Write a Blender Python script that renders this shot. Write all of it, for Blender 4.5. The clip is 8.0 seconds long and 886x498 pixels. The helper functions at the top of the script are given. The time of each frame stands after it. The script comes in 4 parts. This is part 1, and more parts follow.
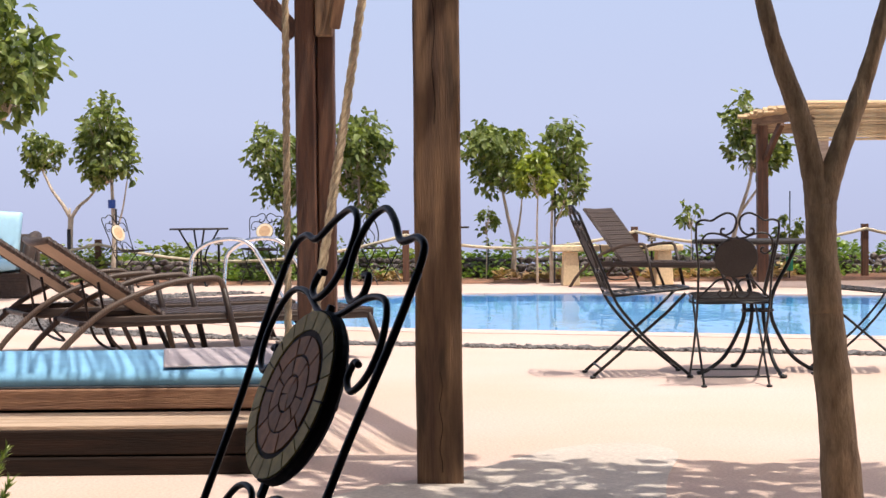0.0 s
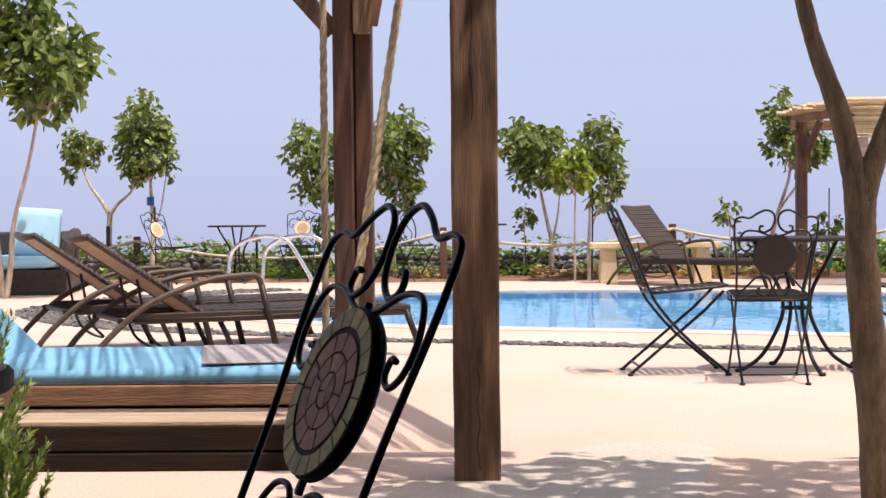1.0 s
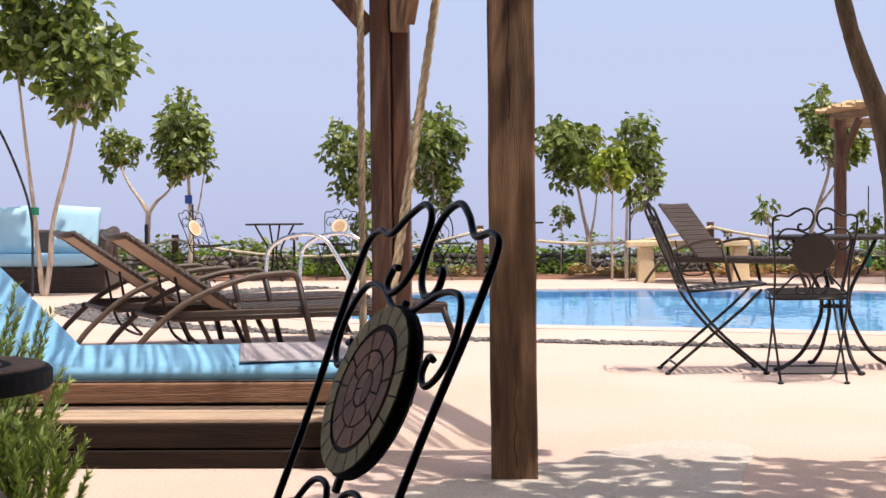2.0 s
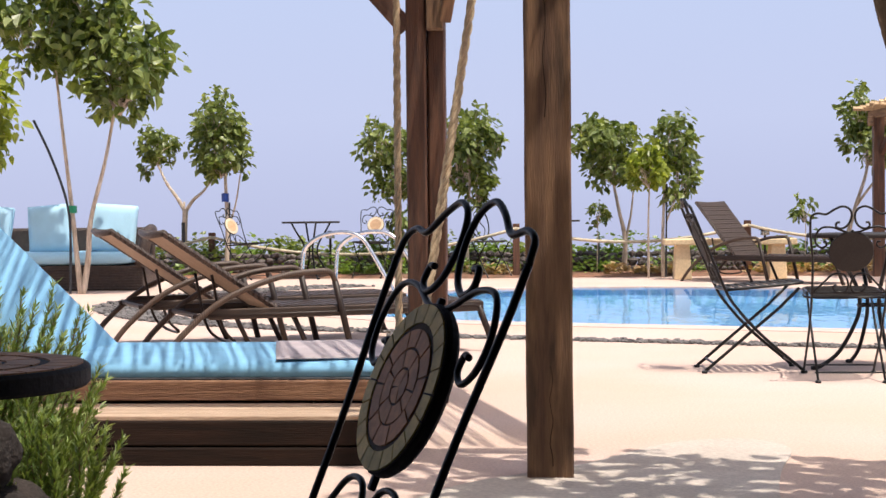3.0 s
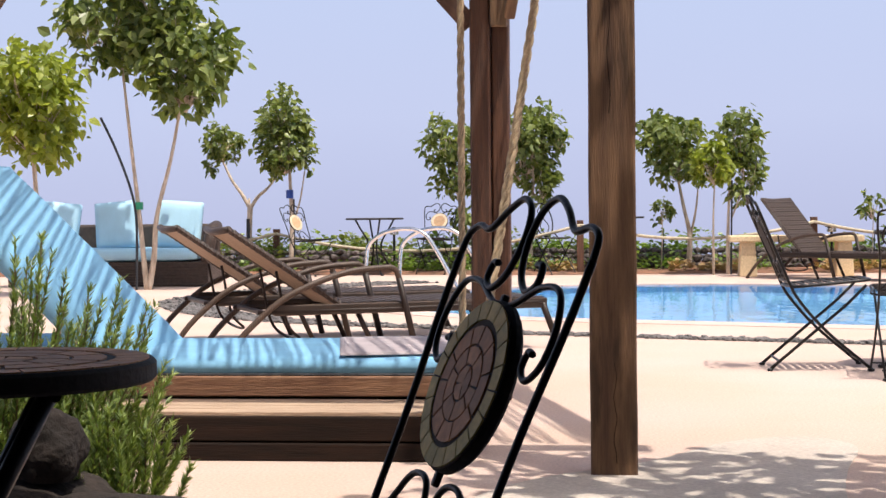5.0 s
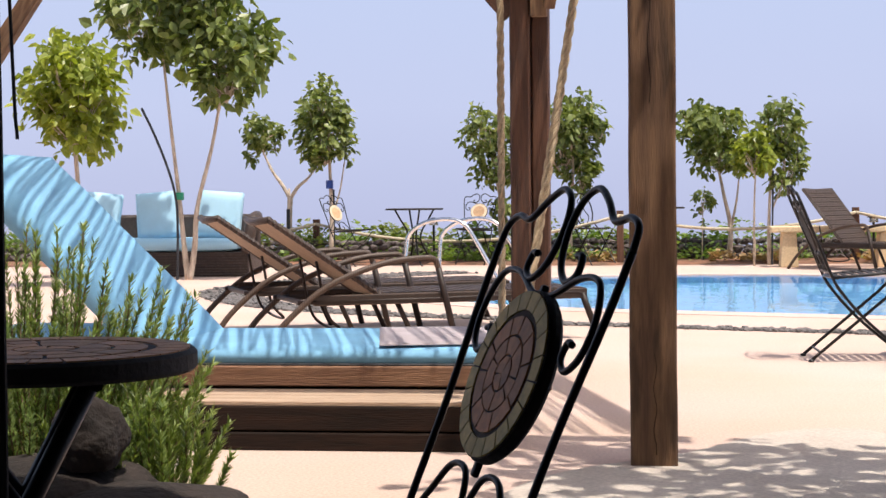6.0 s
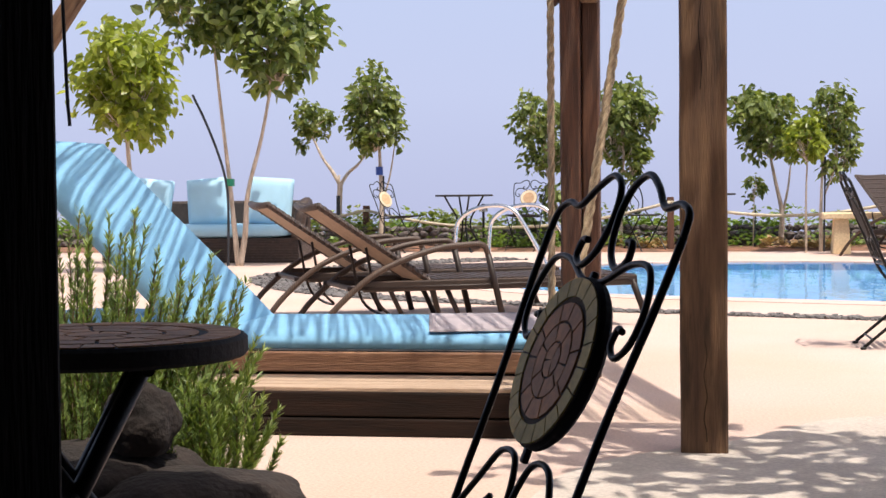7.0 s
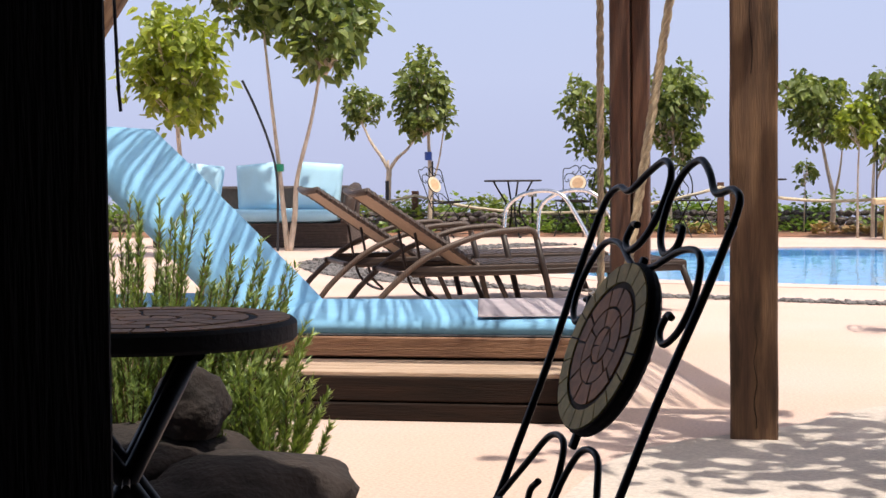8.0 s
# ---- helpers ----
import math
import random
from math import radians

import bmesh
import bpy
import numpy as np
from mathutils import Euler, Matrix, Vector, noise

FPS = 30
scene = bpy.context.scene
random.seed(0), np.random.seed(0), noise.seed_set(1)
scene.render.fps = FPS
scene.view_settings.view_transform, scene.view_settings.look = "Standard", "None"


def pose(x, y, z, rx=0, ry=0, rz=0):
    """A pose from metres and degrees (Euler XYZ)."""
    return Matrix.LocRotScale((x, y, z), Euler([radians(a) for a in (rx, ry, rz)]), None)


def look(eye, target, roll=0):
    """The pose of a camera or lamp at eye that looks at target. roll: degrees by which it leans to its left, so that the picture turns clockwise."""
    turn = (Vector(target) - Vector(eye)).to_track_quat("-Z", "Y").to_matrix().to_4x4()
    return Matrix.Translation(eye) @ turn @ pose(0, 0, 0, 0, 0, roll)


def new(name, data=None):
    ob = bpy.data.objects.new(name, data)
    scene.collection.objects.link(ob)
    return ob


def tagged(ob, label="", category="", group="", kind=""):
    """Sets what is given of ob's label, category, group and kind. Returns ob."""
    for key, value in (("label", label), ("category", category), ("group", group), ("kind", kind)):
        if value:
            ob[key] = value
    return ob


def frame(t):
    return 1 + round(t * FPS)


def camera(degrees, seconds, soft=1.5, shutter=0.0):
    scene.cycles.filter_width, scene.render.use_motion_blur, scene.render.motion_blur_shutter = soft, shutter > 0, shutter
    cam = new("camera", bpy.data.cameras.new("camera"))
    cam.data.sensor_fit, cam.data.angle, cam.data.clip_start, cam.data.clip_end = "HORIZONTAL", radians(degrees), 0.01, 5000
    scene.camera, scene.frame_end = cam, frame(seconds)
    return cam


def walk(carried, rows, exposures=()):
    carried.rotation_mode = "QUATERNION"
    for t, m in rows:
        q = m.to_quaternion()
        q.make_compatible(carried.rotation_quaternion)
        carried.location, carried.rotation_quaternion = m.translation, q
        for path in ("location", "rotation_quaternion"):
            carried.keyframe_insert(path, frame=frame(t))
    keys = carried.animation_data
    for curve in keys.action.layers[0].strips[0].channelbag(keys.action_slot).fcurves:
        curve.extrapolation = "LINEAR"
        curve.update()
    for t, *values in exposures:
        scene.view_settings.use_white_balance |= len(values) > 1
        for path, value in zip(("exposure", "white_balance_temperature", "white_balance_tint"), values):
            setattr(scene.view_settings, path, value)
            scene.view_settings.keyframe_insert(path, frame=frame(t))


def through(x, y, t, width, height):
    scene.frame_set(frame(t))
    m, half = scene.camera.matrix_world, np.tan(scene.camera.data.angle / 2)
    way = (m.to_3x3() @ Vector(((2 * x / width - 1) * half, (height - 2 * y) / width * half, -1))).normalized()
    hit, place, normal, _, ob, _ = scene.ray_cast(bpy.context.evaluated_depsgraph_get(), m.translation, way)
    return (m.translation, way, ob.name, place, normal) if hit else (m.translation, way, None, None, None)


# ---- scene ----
cam = camera(30.0, 8.0, soft=1.5)
EYE, LEAN = 0.86, 0.55
TURNS = [
    (0.0, 0.000, -1.175), (0.5, 0.633, -1.226), (1.0, 1.296, -1.260), (1.5, 1.930, -1.284),
    (3.0, 3.826, -1.366), (3.5, 4.359, -1.385), (4.0, 4.877, -1.390), (5.5, 6.700, -1.581),
    (6.0, 7.405, -1.786), (6.5, 8.117, -2.016), (7.0, 9.126, -2.242), (7.5, 10.058, -2.518),
    (8.0, 10.819, -2.738),
]
walk(cam, [(t, pose(0, 0, EYE, 90 + pitch, LEAN, yaw)) for t, yaw, pitch in TURNS])

# ---- world and sun ----
SUN_SHIFT = (-0.24, 0.22)          # how far a shadow slides per metre of height
SUN_EL = math.atan(1 / math.hypot(*SUN_SHIFT))
SUN_DIR = Vector((-SUN_SHIFT[0], -SUN_SHIFT[1], 1)).normalized()
world = bpy.data.worlds.new("sky")
scene.world = world
world.use_nodes = True
wn = world.node_tree
sky = wn.nodes.new("ShaderNodeTexSky")
sky.sky_type = "NISHITA"
sky.sun_disc = False
sky.sun_elevation = SUN_EL
sky.sun_rotation = math.atan2(SUN_DIR.x, SUN_DIR.y)
sky.dust_density, sky.air_density = 5.0, 0.8
wn.nodes["Background"].inputs["Strength"].default_value = 0.15
wn.links.new(sky.outputs[0], wn.nodes["Background"].inputs["Color"])
sun_data = bpy.data.lights.new("sun", "SUN")
sun_data.energy, sun_data.angle, sun_data.color = 4.5, radians(0.6), (1.0, 0.915, 0.815)
sun = new("sun", sun_data)
sun.matrix_world = look(SUN_DIR * 30, (0, 0, 0))
scene.view_settings.exposure = 0.12

# ---- materials ----


def material(name, base, rough=0.6, metal=0.0, dark=0.75, scale=6.0, grain=60.0, bump=0.15, stretch=(1, 1, 1), per_object=0.0, spec=0.5, second=None, coat=0.0):
    """Two scales of variation on a base colour, with fine relief."""
    m = bpy.data.materials.new(name)
    m.use_nodes = True
    nt = m.node_tree
    bsdf = nt.nodes["Principled BSDF"]
    co = nt.nodes.new("ShaderNodeTexCoord")
    mp = nt.nodes.new("ShaderNodeMapping")
    mp.inputs["Scale"].default_value = stretch
    nt.links.new(co.outputs["Object"], mp.inputs["Vector"])
    big = nt.nodes.new("ShaderNodeTexNoise")
    big.inputs["Scale"].default_value, big.inputs["Detail"].default_value = scale, 4
    fine = nt.nodes.new("ShaderNodeTexNoise")
    fine.inputs["Scale"].default_value, fine.inputs["Detail"].default_value = grain, 3
    for n in (big, fine):
        nt.links.new(mp.outputs[0], n.inputs["Vector"])
    ramp = nt.nodes.new("ShaderNodeValToRGB")
    lo = second if second else tuple(c * dark for c in base)
    ramp.color_ramp.elements[0].color, ramp.color_ramp.elements[0].position = (*lo, 1), 0.32
    ramp.color_ramp.elements[1].color, ramp.color_ramp.elements[1].position = (*base, 1), 0.66
    nt.links.new(big.outputs["Fac"], ramp.inputs["Fac"])
    mix = nt.nodes.new("ShaderNodeMix")
    mix.data_type, mix.blend_type = "RGBA", "MULTIPLY"
    mix.inputs["Factor"].default_value = 0.5
    span = nt.nodes.new("ShaderNodeMapRange")
    span.inputs["From Min"].default_value, span.inputs["From Max"].default_value = 0.3, 0.7
    span.inputs["To Min"].default_value, span.inputs["To Max"].default_value = 0.6, 1.15
    nt.links.new(fine.outputs["Fac"], span.inputs["Value"])
    nt.links.new(ramp.outputs["Color"], mix.inputs[6])
    nt.links.new(span.outputs[0], mix.inputs[7])
    out = mix.outputs[2]
    if per_object:
        info = nt.nodes.new("ShaderNodeObjectInfo")
        r2 = nt.nodes.new("ShaderNodeMapRange")
        r2.inputs["To Min"].default_value, r2.inputs["To Max"].default_value = 1 - per_object, 1 + per_object
        nt.links.new(info.outputs["Random"], r2.inputs["Value"])
        m2 = nt.nodes.new("ShaderNodeMix")
        m2.data_type, m2.blend_type = "RGBA", "MULTIPLY"
        m2.inputs["Factor"].default_value = 1.0
        nt.links.new(out, m2.inputs[6])
        nt.links.new(r2.outputs[0], m2.inputs[7])
        out = m2.outputs[2]
    nt.links.new(out, bsdf.inputs["Base Color"])
    bsdf.inputs["Roughness"].default_value = rough
    bsdf.inputs["Metallic"].default_value = metal
    bsdf.inputs["Specular IOR Level"].default_value = spec
    bsdf.inputs["Coat Weight"].default_value = coat
    if bump:
        b = nt.nodes.new("ShaderNodeBump")
        b.inputs["Strength"].default_value, b.inputs["Distance"].default_value = bump, 0.01
        nt.links.new(fine.outputs["Fac"], b.inputs["Height"])
        nt.links.new(b.outputs[0], bsdf.inputs["Normal"])
    return m


def weave_material(name, strand, gap, along, across):
    """Woven cane: strands over and under each other, darker between."""
    m = material(name, strand, rough=0.5, dark=0.6, scale=20, grain=120, bump=0.2, spec=0.4)
    nt = m.node_tree
    bsdf = nt.nodes["Principled BSDF"]
    link = bsdf.inputs["Base Color"].links[0]
    src = link.from_socket
    co = nt.nodes.new("ShaderNodeTexCoord")
    bands = []
    for axis, sc in (("X", along), ("Y", across)):
        w = nt.nodes.new("ShaderNodeTexWave")
        w.bands_direction = axis
        w.inputs["Scale"].default_value, w.inputs["Distortion"].default_value = sc, 0.6
        nt.links.new(co.outputs["Object"], w.inputs["Vector"])
        bands.append(w)
    mul = nt.nodes.new("ShaderNodeMath")
    mul.operation = "MULTIPLY"
    nt.links.new(bands[0].outputs["Fac"], mul.inputs[0])
    nt.links.new(bands[1].outputs["Fac"], mul.inputs[1])
    lift = nt.nodes.new("ShaderNodeMapRange")
    lift.inputs["From Max"].default_value = 0.7
    nt.links.new(mul.outputs[0], lift.inputs["Value"])
    mix = nt.nodes.new("ShaderNodeMix")
    mix.data_type = "RGBA"
    mix.inputs[6].default_value = (*gap, 1)
    nt.links.new(lift.outputs[0], mix.inputs["Factor"])
    nt.links.new(src, mix.inputs[7])
    nt.links.new(mix.outputs[2], bsdf.inputs["Base Color"])
    return m


def leaf_material(name, lo, hi, through=0.35):
    """Leaves: colour by island, glossy skin, light through the blade."""
    m = bpy.data.materials.new(name)
    m.use_nodes = True
    nt = m.node_tree
    bsdf = nt.nodes["Principled BSDF"]
    geo = nt.nodes.new("ShaderNodeNewGeometry")
    ramp = nt.nodes.new("ShaderNodeValToRGB")
    ramp.color_ramp.elements[0].color = (*lo, 1)
    ramp.color_ramp.elements[1].color = (*hi, 1)
    nt.links.new(geo.outputs["Random Per Island"], ramp.inputs["Fac"])
    nt.links.new(ramp.outputs["Color"], bsdf.inputs["Base Color"])
    bsdf.inputs["Roughness"].default_value = 0.36
    tr = nt.nodes.new("ShaderNodeBsdfTranslucent")
    glow = nt.nodes.new("ShaderNodeMix")
    glow.data_type, glow.blend_type = "RGBA", "MULTIPLY"
    glow.inputs["Factor"].default_value = 1.0
    glow.inputs[7].default_value = (1.5, 1.5, 0.6, 1)
    nt.links.new(ramp.outputs["Color"], glow.inputs[6])
    nt.links.new(glow.outputs[2], tr.inputs["Color"])
    mx = nt.nodes.new("ShaderNodeMixShader")
    mx.inputs["Fac"].default_value = through
    nt.links.new(bsdf.outputs[0], mx.inputs[1])
    nt.links.new(tr.outputs[0], mx.inputs[2])
    nt.links.new(mx.outputs[0], nt.nodes["Material Output"].inputs["Surface"])
    return m


SAND = material("washed_concrete", (0.605, 0.46, 0.402), rough=0.9, second=(0.57, 0.412, 0.325), scale=0.7, grain=90, bump=0.12)
COPING = material("pale_coping", (0.65, 0.495, 0.43), rough=0.85, dark=0.9, scale=2, grain=80, bump=0.1)
GREY_PATH = material("grey_beige_screed", (0.565, 0.495, 0.435), rough=0.92, second=(0.48, 0.415, 0.36), scale=2.2, grain=70, bump=0.2)
WOOD = material("brown_stained_wood", (0.14, 0.062, 0.033), rough=0.62, second=(0.072, 0.033, 0.020), scale=5, grain=26, stretch=(9, 9, 0.7), bump=0.35)
WOOD_GREY = material("weathered_wood", (0.30, 0.185, 0.10), rough=0.75, second=(0.15, 0.085, 0.05), scale=5, grain=26, stretch=(9, 9, 0.7), bump=0.35)
WOOD_POST = material("rough_sawn_post", (0.235, 0.130, 0.066), rough=0.72, second=(0.105, 0.054, 0.031), scale=3.2, grain=30, stretch=(8, 8, 0.55), bump=0.5)


def stain(mat, scale, stretch, depth):
    """Dark water stains with a shape of their own over a timber's colour."""
    nt = mat.node_tree
    bsdf = nt.nodes["Principled BSDF"]
    src = bsdf.inputs["Base Color"].links[0].from_socket
    co, mp = nt.nodes.new("ShaderNodeTexCoord"), nt.nodes.new("ShaderNodeMapping")
    mp.inputs["Scale"].default_value = stretch
    n, span, mix = nt.nodes.new("ShaderNodeTexNoise"), nt.nodes.new("ShaderNodeMapRange"), nt.nodes.new("ShaderNodeMix")
    n.inputs["Scale"].default_value, n.inputs["Detail"].default_value = scale, 5
    span.inputs["From Min"].default_value, span.inputs["From Max"].default_value = 0.52, 0.68
    span.inputs["To Min"].default_value, span.inputs["To Max"].default_value = 1.0, depth
    mix.data_type, mix.blend_type = "RGBA", "MULTIPLY"
    mix.inputs["Factor"].default_value = 1.0
    nt.links.new(co.outputs["Object"], mp.inputs["Vector"])
    nt.links.new(mp.outputs[0], n.inputs["Vector"])
    nt.links.new(n.outputs["Fac"], span.inputs["Value"])
    nt.links.new(src, mix.inputs[6])
    nt.links.new(span.outputs[0], mix.inputs[7])
    nt.links.new(mix.outputs[2], bsdf.inputs["Base Color"])


stain(WOOD_POST, 2.4, (9, 9, 1.6), 0.45)
WOOD_PALE = material("pale_plank", (0.52, 0.38, 0.27), rough=0.75, second=(0.36, 0.25, 0.17), scale=5, grain=26, stretch=(0.7, 9, 9), bump=0.3)
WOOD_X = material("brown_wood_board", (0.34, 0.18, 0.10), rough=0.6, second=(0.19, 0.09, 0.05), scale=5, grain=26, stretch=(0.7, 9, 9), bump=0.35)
WOOD_DARK = material("dark_timber", (0.024, 0.012, 0.0075), rough=0.7, spec=0.2, second=(0.011, 0.0065, 0.0045), scale=5, grain=26, stretch=(0.7, 9, 9), bump=0.3)
# near black: the post's deep shade is put into its base colour
WOOD_SHADED = material("shade_black_timber", (0.011, 0.0065, 0.0045), rough=0.85, second=(0.006, 0.004, 0.003), scale=5, grain=26, stretch=(9, 9, 0.7), bump=0.3, spec=0.2)
ROPE = material("jute_rope", (0.50, 0.38, 0.24), rough=0.9, dark=0.65, scale=30, grain=200, bump=0.5)
ROPE_PALE = material("pale_fence_rope", (0.66, 0.58, 0.42), rough=0.9, dark=0.75, scale=20, grain=150, bump=0.4)
BLUE = material("blue_canvas", (0.235, 0.515, 0.76), rough=0.85, dark=0.88, scale=5, grain=350, bump=0.15)
BLUE_PALE = material("pale_blue_canvas", (0.45, 0.74, 0.92), rough=0.85, dark=0.9, scale=5, grain=300, bump=0.12)
GREY_CLOTH = material("grey_lilac_cloth", (0.46, 0.40, 0.42), rough=0.9, dark=0.85, scale=8, grain=300, bump=0.15)
WICKER = material("brown_wicker", (0.07, 0.045, 0.034), rough=0.5, dark=0.6, scale=30, grain=160, bump=0.5)
WICKER_TAN = material("tan_sling_cloth", (0.36, 0.25, 0.165), rough=0.7, dark=0.8, scale=12, grain=240, bump=0.25)
FRAME = material("bronze_tube", (0.03, 0.019, 0.015), spec=0.3, rough=0.45, dark=0.7, scale=14, grain=90, bump=0.12)
IRON = material("black_wrought_iron", (0.010, 0.0095, 0.010), rough=0.36, spec=0.3, dark=0.6, scale=14, grain=140, bump=0.08)
IRON_GREY = material("charcoal_plate", (0.034, 0.03, 0.029), rough=0.7, spec=0.25, dark=0.8, scale=10, grain=120, bump=0.2)
WEAVE = weave_material("woven_cane", (0.15, 0.095, 0.066), (0.022, 0.014, 0.010), 30, 26)
WRAP = weave_material("cane_wrapped_tube", (0.12, 0.078, 0.055), (0.035, 0.022, 0.016), 24, 0.4)
STEEL = material("polished_steel", (0.82, 0.84, 0.86), rough=0.16, metal=1.0, dark=0.92, scale=4, grain=40, bump=0.02)
TILE_SAND = material("sand_mosaic", (0.74, 0.58, 0.20), rough=0.6, dark=0.8, scale=18, grain=80, bump=0.1, per_object=0.16)
TILE_ROSE = material("rose_mosaic", (0.62, 0.29, 0.12), rough=0.6, dark=0.75, scale=18, grain=80, bump=0.1, per_object=0.22)
TILE_CREAM = material("cream_mosaic", (0.74, 0.62, 0.44), rough=0.5, dark=0.85, scale=18, grain=80, bump=0.1)
TILE_GOLD = material("gold_mosaic", (0.66, 0.42, 0.24), rough=0.5, dark=0.8, scale=18, grain=80, bump=0.1, per_object=0.16)
GROUT = material("dark_grout", (0.12, 0.095, 0.075), rough=0.9, dark=0.8, scale=20, grain=120, bump=0.2)
BENCH = material("cream_cast_stone", (0.80, 0.63, 0.39), rough=0.85, dark=0.88, scale=3, grain=60, bump=0.15)
BARK = material("pale_bark", (0.70, 0.60, 0.49), rough=0.9, second=(0.42, 0.33, 0.25), scale=9, grain=60, stretch=(3, 3, 0.8), bump=0.5)
BARK_OLIVE = material("olive_brown_bark", (0.31, 0.22, 0.135), rough=0.9, second=(0.16, 0.11, 0.065), scale=12, grain=60, stretch=(3, 3, 0.8), bump=0.6)
STONE_DARK = material("black_lava_stone", (0.15, 0.125, 0.115), rough=0.95, second=(0.06, 0.05, 0.048), scale=9, grain=70, bump=0.7, per_object=0.35)
PEBBLE = material("grey_pebble", (0.20, 0.185, 0.18), rough=0.85, second=(0.09, 0.085, 0.085), scale=12, grain=70, bump=0.4, per_object=0.3)
ROCK = material("dark_basalt_rock", (0.036, 0.026, 0.022), rough=0.95, second=(0.014, 0.011, 0.010), scale=7, grain=55, bump=0.8)
SOIL = material("red_brown_soil", (0.30, 0.14, 0.085), rough=1.0, second=(0.13, 0.08, 0.05), scale=5, grain=50, bump=0.8)
REED = material("straw_reed", (0.66, 0.47, 0.26), rough=0.7, second=(0.42, 0.27, 0.14), scale=8, grain=40, stretch=(1, 6, 6), bump=0.3, per_object=0.2)
POOL_TILE = material("pool_tile_blue", (0.27, 0.58, 0.88), rough=0.3, second=(0.21, 0.51, 0.82), scale=2, grain=25, bump=0.05)
PLASTIC_BLUE = material("blue_plastic_tie", (0.03, 0.09, 0.42), rough=0.5, bump=0.05)
PLASTIC_GREEN = material("green_plastic_tie", (0.02, 0.32, 0.17), rough=0.5, bump=0.05)
STAKE = material("dark_stake", (0.03, 0.035, 0.045), rough=0.6, bump=0.1)
LEAF = leaf_material("mulberry_leaf", (0.07, 0.108, 0.028), (0.265, 0.315, 0.098))
LEAF_LIME = leaf_material("young_leaf", (0.16, 0.21, 0.03), (0.34, 0.39, 0.08), 0.45)
LEAF_HEDGE = leaf_material("hedge_leaf", (0.07, 0.14, 0.03), (0.25, 0.35, 0.09))
LEAF_HERB = leaf_material("rosemary_needle", (0.11, 0.17, 0.05), (0.30, 0.38, 0.13), 0.3)
DRY = leaf_material("dry_grass_blade", (0.28, 0.17, 0.08), (0.50, 0.36, 0.18), 0.2)


def water_material():
    """Rippled surface: part mirror of the sky, part view of the tiles below."""
    m = bpy.data.materials.new("pool_water")
    m.use_nodes = True
    nt = m.node_tree
    nt.nodes.remove(nt.nodes["Principled BSDF"])
    gloss = nt.nodes.new("ShaderNodeBsdfGlossy")
    gloss.inputs["Roughness"].default_value = 0.03
    refr = nt.nodes.new("ShaderNodeBsdfRefraction")
    refr.inputs["Color"].default_value = (0.86, 0.96, 1.0, 1)
    refr.inputs["Roughness"].default_value = 0.0
    refr.inputs["IOR"].default_value = 1.33
    co = nt.nodes.new("ShaderNodeTexCoord")
    mp = nt.nodes.new("ShaderNodeMapping")
    mp.inputs["Scale"].default_value = (1.0, 0.35, 1.0)
    n = nt.nodes.new("ShaderNodeTexNoise")
    n.inputs["Scale"].default_value, n.inputs["Detail"].default_value = 5.0, 3
    bp = nt.nodes.new("ShaderNodeBump")
    bp.inputs["Strength"].default_value, bp.inputs["Distance"].default_value = 0.24, 0.02
    nt.links.new(co.outputs["Object"], mp.inputs["Vector"])
    nt.links.new(mp.outputs[0], n.inputs["Vector"])
    nt.links.new(n.outputs["Fac"], bp.inputs["Height"])
    nt.links.new(bp.outputs[0], gloss.inputs["Normal"])
    nt.links.new(bp.outputs[0], refr.inputs["Normal"])
    mx = nt.nodes.new("ShaderNodeMixShader")
    mx.inputs["Fac"].default_value = 0.60
    nt.links.new(refr.outputs[0], mx.inputs[1])
    nt.links.new(gloss.outputs[0], mx.inputs[2])
    nt.links.new(mx.outputs[0], nt.nodes["Material Output"].inputs["Surface"])
    return m


def haze_material():
    """Far sea haze and sky: it glows, paler upward."""
    m = bpy.data.materials.new("sea_haze")
    m.use_nodes = True
    nt = m.node_tree
    nt.nodes.remove(nt.nodes["Principled BSDF"])
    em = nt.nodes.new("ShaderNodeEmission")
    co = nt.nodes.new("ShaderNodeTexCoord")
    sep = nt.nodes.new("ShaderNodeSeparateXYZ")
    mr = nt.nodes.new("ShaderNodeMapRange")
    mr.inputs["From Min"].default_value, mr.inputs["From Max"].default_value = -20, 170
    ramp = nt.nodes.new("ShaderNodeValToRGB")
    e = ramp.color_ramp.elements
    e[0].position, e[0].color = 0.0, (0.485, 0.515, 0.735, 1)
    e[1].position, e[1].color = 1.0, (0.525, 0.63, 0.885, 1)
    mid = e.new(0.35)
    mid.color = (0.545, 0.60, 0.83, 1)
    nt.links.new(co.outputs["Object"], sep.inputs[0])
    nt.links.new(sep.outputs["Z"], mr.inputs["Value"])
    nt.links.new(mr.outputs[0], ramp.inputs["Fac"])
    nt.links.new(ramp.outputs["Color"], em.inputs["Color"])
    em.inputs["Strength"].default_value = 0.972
    nt.links.new(em.outputs[0], nt.nodes["Material Output"].inputs["Surface"])
    return m


WATER = water_material()
HAZE = haze_material()

# ---- mesh helpers ----


def part(name, bm, mat, parent=None, label="", smooth=False, place=None):
    me = bpy.data.meshes.new(name)
    if smooth:
        for fc in bm.faces:
            fc.smooth = True
    bm.to_mesh(me)
    bm.free()
    me.materials.append(mat)
    ob = new(name, me)
    if parent is not None:
        ob.parent = parent
    if place is not None:
        ob.matrix_basis = place
    if label:
        tagged(ob, label)
    return ob


def thing(name, m, label, category, group="", kind=""):
    e = new(name)
    e.empty_display_size = 0.1
    e.matrix_basis = m
    return tagged(e, label, category, group, kind)


